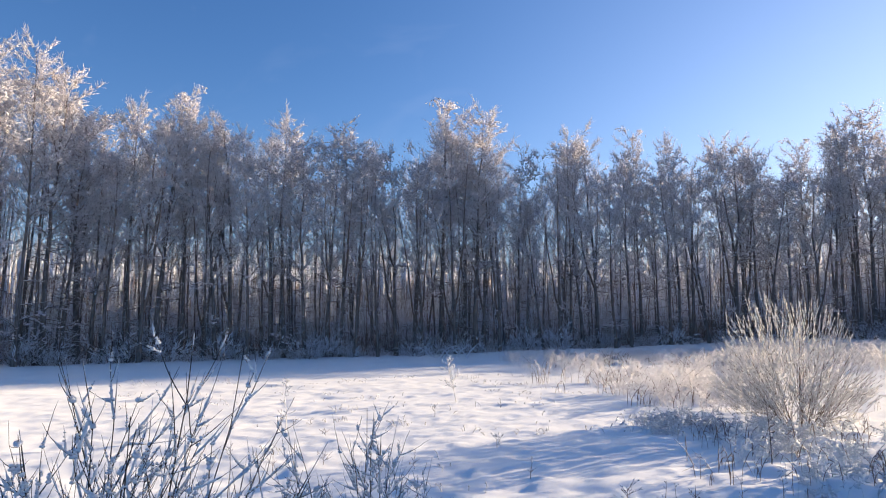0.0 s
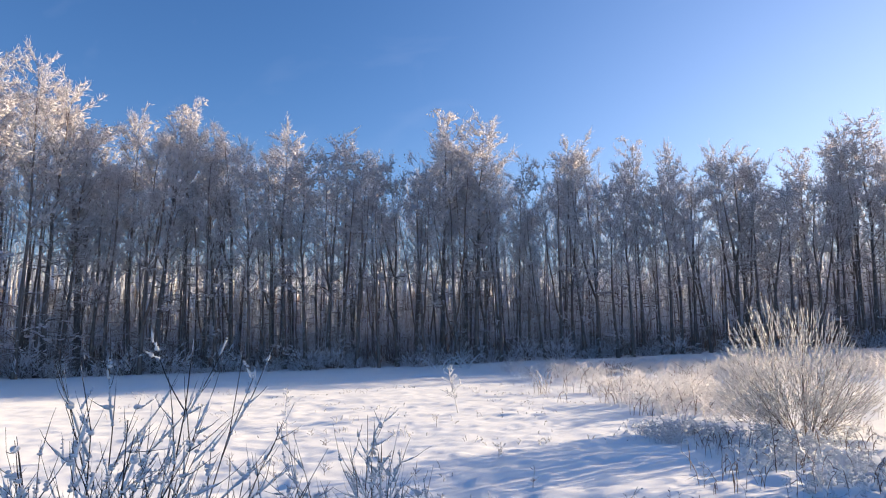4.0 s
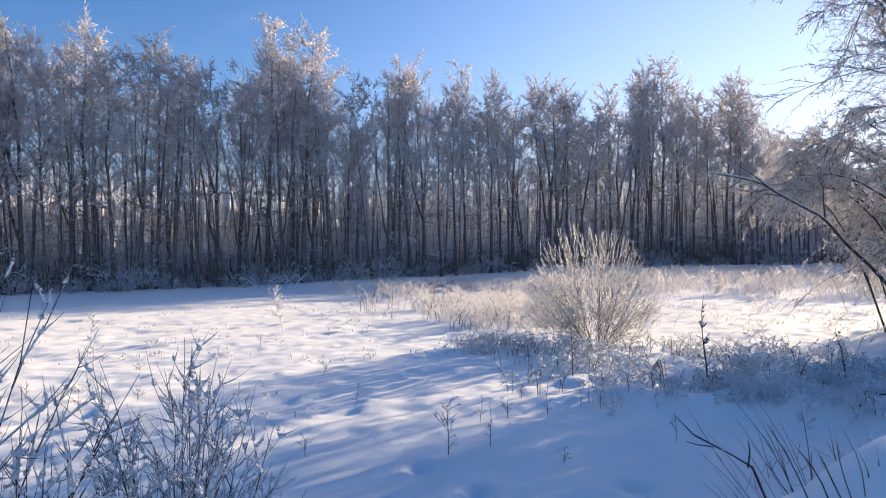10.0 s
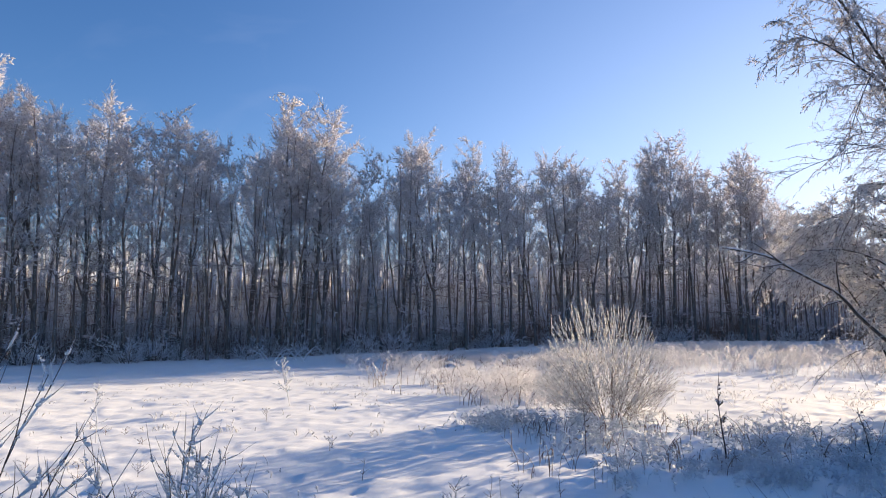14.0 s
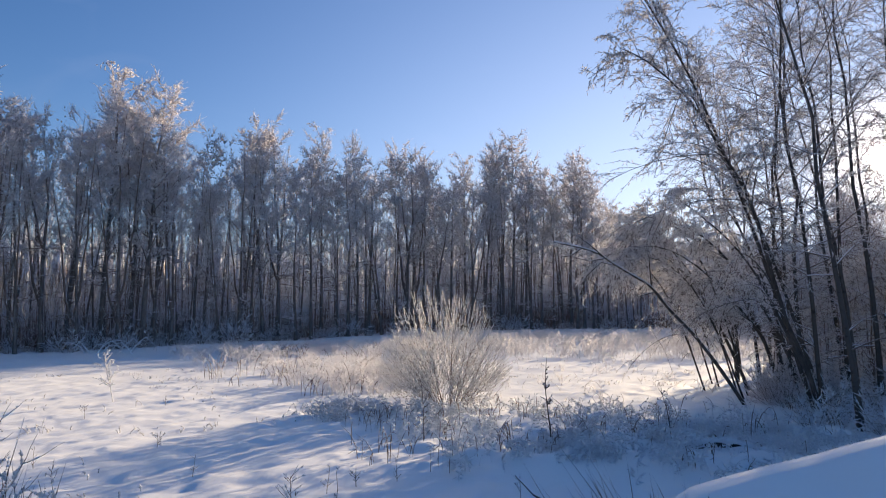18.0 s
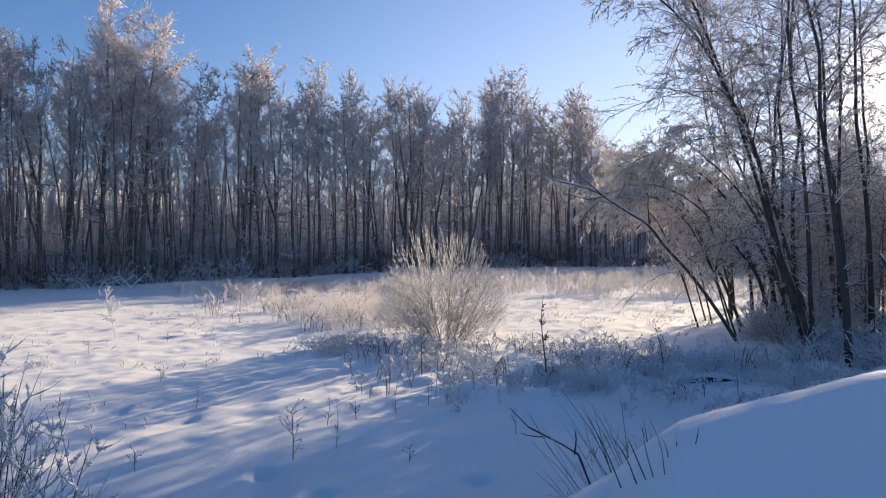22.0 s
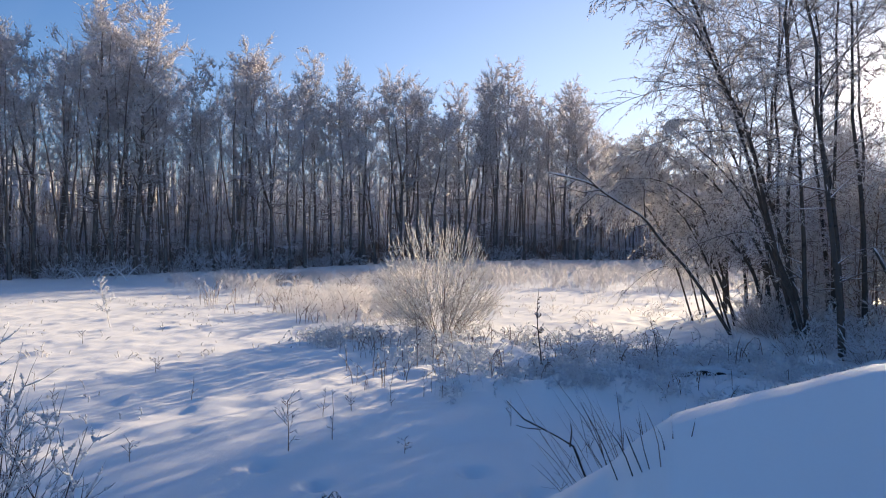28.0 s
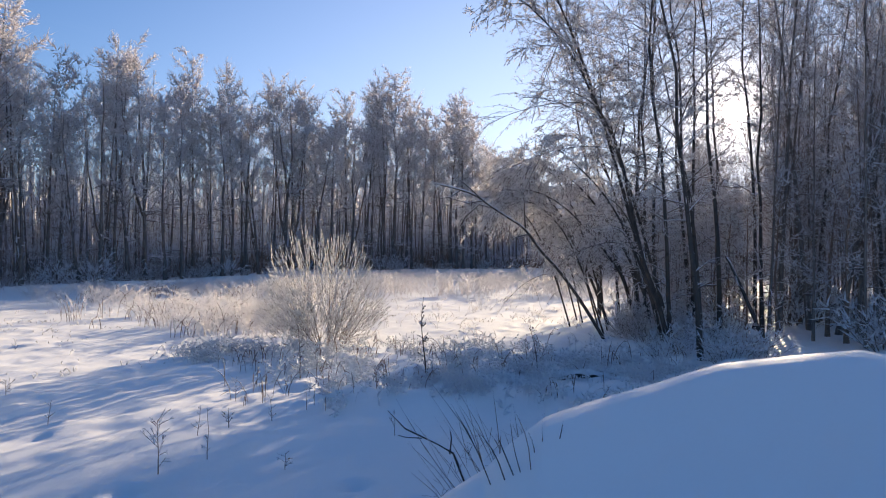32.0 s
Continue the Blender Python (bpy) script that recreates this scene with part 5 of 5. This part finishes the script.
# ---- the leaning tree, fallen wood and the bank's stems ----
LEAN = curve(((11.39, 14.72, gz(11.39, 14.72) - 0.1), (10.86, 14.89, 0.79), (10.25, 15.1, 1.72), (9.64, 15.28, 2.41), (9.16, 15.37, 3.02), (8.67, 15.44, 3.32), (8.19, 15.5, 3.61), (7.71, 15.54, 3.9), (7.09, 15.63, 4.07), (6.61, 15.65, 4.15)), 26)
leaning = branch_at("leaning_tree", "bare dead tree leaning far out, topped with snow", [tuple(p) for p in LEAN], 0.052, 0.013, GROVE_BARK, (
    ((8.35, 15.49, 3.54), (7.92, 15.64, 3.66), (7.55, 15.74, 3.3), (7.45, 15.76, 3.0), (7.35, 15.76, 2.78)),
    ((9.23, 15.34, 2.87), (8.92, 15.41, 2.79), (8.63, 15.45, 2.6)),
    ((7.99, 15.45, 3.75), (7.55, 15.56, 3.67), (7.03, 15.68, 3.81)),
    ((9.19, 15.36, 3.02), (9.16, 15.38, 3.56), (9.2, 15.36, 4.02)),
    ((8.0, 15.5, 3.72), (7.6, 15.5, 4.05), (7.2, 15.45, 4.3)),
    ((7.35, 15.6, 4.0), (7.0, 15.5, 3.8), (6.7, 15.45, 3.75))), "tree", 8)
icing = Geo()
icing.tube(LEAN[5:] - LEAN[0] + np.array([0, 0, 0.026]), np.linspace(0.024, 0.017, len(LEAN) - 5), 7)
part("snow_cover", icing, CLUMP, leaning, "white snow along the top of the stem")
drops = Geo()
dr = np.random.default_rng(9)
q = LEAN[dr.integers(12, 26, 90)] - LEAN[0]
drops.thorns(q, dr.normal(0, 0.5, (90, 3)) + np.array([-0.5, 0, -0.2]), dr.uniform(0.08, 0.3, 90), 0.008, 0.3)
part("rime", drops, CLUMP, leaning, "rimed twigs at the tip", "stuff")

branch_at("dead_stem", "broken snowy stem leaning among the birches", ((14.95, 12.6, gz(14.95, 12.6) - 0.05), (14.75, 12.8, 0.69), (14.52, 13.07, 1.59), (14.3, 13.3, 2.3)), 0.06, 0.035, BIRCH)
branch_at("fallen_branch", "dark broken branch stuck in the bank's snow", ((2.36, 4.41, gz(2.36, 4.41) - 0.05), (2.24, 4.67, 0.74), (2.2, 4.88, 0.76), (2.01, 5.15, 0.84), (1.93, 5.36, 0.95)), 0.016, 0.008, DARK_TWIG,
          (((2.2, 4.66, 0.74), (2.21, 4.65, 0.86), (2.2, 4.66, 0.95)), ((2.1, 5.0, 0.79), (2.0, 5.1, 0.78), (1.93, 5.12, 0.8))))
STEMS = ((2.2, 4.38, 1.97, 4.76, 0.62), (2.33, 4.32, 1.81, 4.82, 1.17), (2.33, 4.32, 2.04, 4.73, 0.86), (2.44, 4.25, 2.07, 4.72, 1.29), (2.5, 4.22, 2.23, 4.64, 1.28),
         (2.5, 4.22, 2.35, 4.59, 1.2), (2.61, 4.15, 2.64, 4.43, 1.14), (2.66, 4.13, 2.75, 4.37, 0.9), (2.61, 4.15, 2.57, 4.47, 0.95), (2.71, 4.09, 2.83, 4.31, 1.08),
         (2.78, 4.05, 2.93, 4.24, 1.14), (2.44, 4.25, 2.5, 4.51, 1.25), (2.28, 4.36, 1.9, 4.8, 0.82), (2.38, 4.3, 2.12, 4.8, 1.02))
sr = np.random.default_rng(31)
stalks = thing("bank_shrub", "sparse bare shrub sticking out of the bank's snow", "shrub", x=2.45, y=4.25)
root = np.array(stalks.matrix_basis.translation)
more = [tuple((1 - w) * np.array(STEMS[i]) + w * np.array(STEMS[j]) + sr.normal(0, 0.05, 5)) for i, j, w in zip(sr.integers(0, 14, 16), sr.integers(0, 14, 16), sr.random(16))]
for x0, y0, x1, y1, z1 in (*STEMS, *more):
    z0 = gz(x0, y0) - 0.06
    mid = ((x0 + x1) / 2 + sr.normal(0, 0.03), (y0 + y1) / 2 + sr.normal(0, 0.03), (z0 + z1) / 2 + sr.uniform(0.0, 0.06))
    g = Geo()
    g.tube(curve(((x0, y0, z0), mid, (x1, y1, z1)), 6) - root, np.array((0.0065, 0.006, 0.005, 0.0045, 0.0035, 0.002)) * sr.uniform(0.4, 0.75), 5)
    g.thorns(np.array((mid, mid)) - root, sr.normal(0, 0.5, (2, 3)) + np.array([-0.3, 0.2, 0.7]), sr.uniform(0.08, 0.22, 2), 0.0022)
    part("stem", g, TWIG if sr.random() < 0.85 else DARK_TWIG, stalks)


NEAR_STEMS = ((1.72, 2.63, 1.70, 2.78, 1.56), (1.79, 2.71, 1.81, 2.84, 1.43), (1.87, 2.77, 1.93, 2.88, 1.44), (1.92, 2.74, 2.02, 2.82, 1.45), (1.77, 2.51, 1.86, 2.59, 1.30),
              (1.62, 2.67, 1.53, 2.85, 1.46), (1.66, 2.64, 1.62, 2.80, 1.43), (1.69, 2.65, 1.69, 2.79, 1.50), (1.58, 2.74, 1.44, 2.94, 1.56))
sprigs = thing("bank_shrub", "few thin bare stems on the crest of the snowy bank", "shrub", x=1.75, y=2.66)
root = np.array(sprigs.matrix_basis.translation)
for x0, y0, x1, y1, z1 in NEAR_STEMS:
    z0 = gz(x0, y0) - 0.06
    mid = ((x0 + x1) / 2 + sr.normal(0, 0.012), (y0 + y1) / 2 + sr.normal(0, 0.012), (z0 + z1) / 2 + 0.02)
    g = Geo()
    g.tube(curve(((x0, y0, z0), mid, (x1, y1, z1)), 6) - root, np.array((0.0048, 0.0046, 0.004, 0.0036, 0.0028, 0.0015)) * sr.uniform(0.5, 0.85), 5)
    part("stem", g, TWIG if sr.random() < 0.6 else DARK_TWIG, sprigs)


def log_at(label, pts, r):
    pts = [(x, y, gz(x, y) + z) for x, y, z in pts]
    ob = branch_at("fallen_log", label, pts, r, r * 0.7, DARK_TWIG, (), "log", 9)
    top = Geo()
    p = np.array(pts) - np.array(pts[0])
    top.tube(curve(p, 9) + np.array([0, 0, r * 0.55]), r * 0.85 * np.array((0.5, 0.9, 1.1, 0.8, 1.0, 1.15, 0.8, 0.9, 0.4)), 8)
    part("snow_cover", top, CLUMP, ob, "white snow lying along the log")
    return ob


for i in range(9):
    x0, y0, r = -12.2 + 0.36 * i, 44.2 + sr.uniform(-0.5, 0.6), sr.uniform(0.9, 1.6)
    side = sr.choice((-1, 1))
    pts = [(x0 + side * r * t, y0 + 0.3 * t, gz(x0 + side * r * t, y0) - 0.05 + 0.62 * r * math.sin(2.6 * t) * sr.uniform(0.8, 1.1)) for t in np.linspace(0, 1, 6)]
    arc = branch_at("fallen_branch", "snow-covered branch bent to the ground before the wood", pts, 0.05, 0.02, CLUMP, (), "branch", 6)
    frill = Geo()
    q = np.array(pts)[sr.integers(1, 6, 24)] - np.array(pts[0])
    frill.spikes(q, sr.normal(0, 0.6, (24, 3)), sr.uniform(0.1, 0.4, 24), 0.018, 0.3)
    part("rime", frill, FROST, arc, "rimed twigs", "stuff")
log_at("dark rotten log showing under the snow", ((7.0, 10.5, 0.0), (7.25, 10.35, 0.07), (7.55, 10.15, 0.06), (7.9, 9.85, -0.04)), 0.075)
log_at("dark rotten log showing under the snow", ((7.4, 9.5, 0.0), (7.6, 9.3, 0.05), (8.0, 9.0, 0.04), (8.5, 8.6, -0.04)), 0.06)
log_at("dark rotten log showing under the snow", ((10.9, 10.4, 0.0), (11.1, 10.1, 0.10), (11.4, 9.8, 0.1), (11.7, 9.5, 0.0)), 0.07)


# the sun seen through the branches
def sun_disc():
    m = bpy.data.materials.new("sun_glow")
    m.use_nodes = True
    n, l = m.node_tree.nodes, m.node_tree.links
    e = n.new("ShaderNodeEmission")
    e.inputs[0].default_value, e.inputs[1].default_value = (1.0, 0.93, 0.8, 1), 30.0
    l.new(e.outputs[0], n["Material Output"].inputs[0])
    bm = bmesh.new()
    bmesh.ops.create_icosphere(bm, subdivisions=3, radius=40)
    me = bpy.data.meshes.new("sun_disc")
    bm.to_mesh(me)
    bm.free()
    me.materials.append(m)
    ob = new("sun_disc", me)
    ob.location = SUN_DIR * 2600
    ob.visible_shadow = False
    return tagged(ob, "low white winter sun", "sun", kind="structure")


sun_disc()
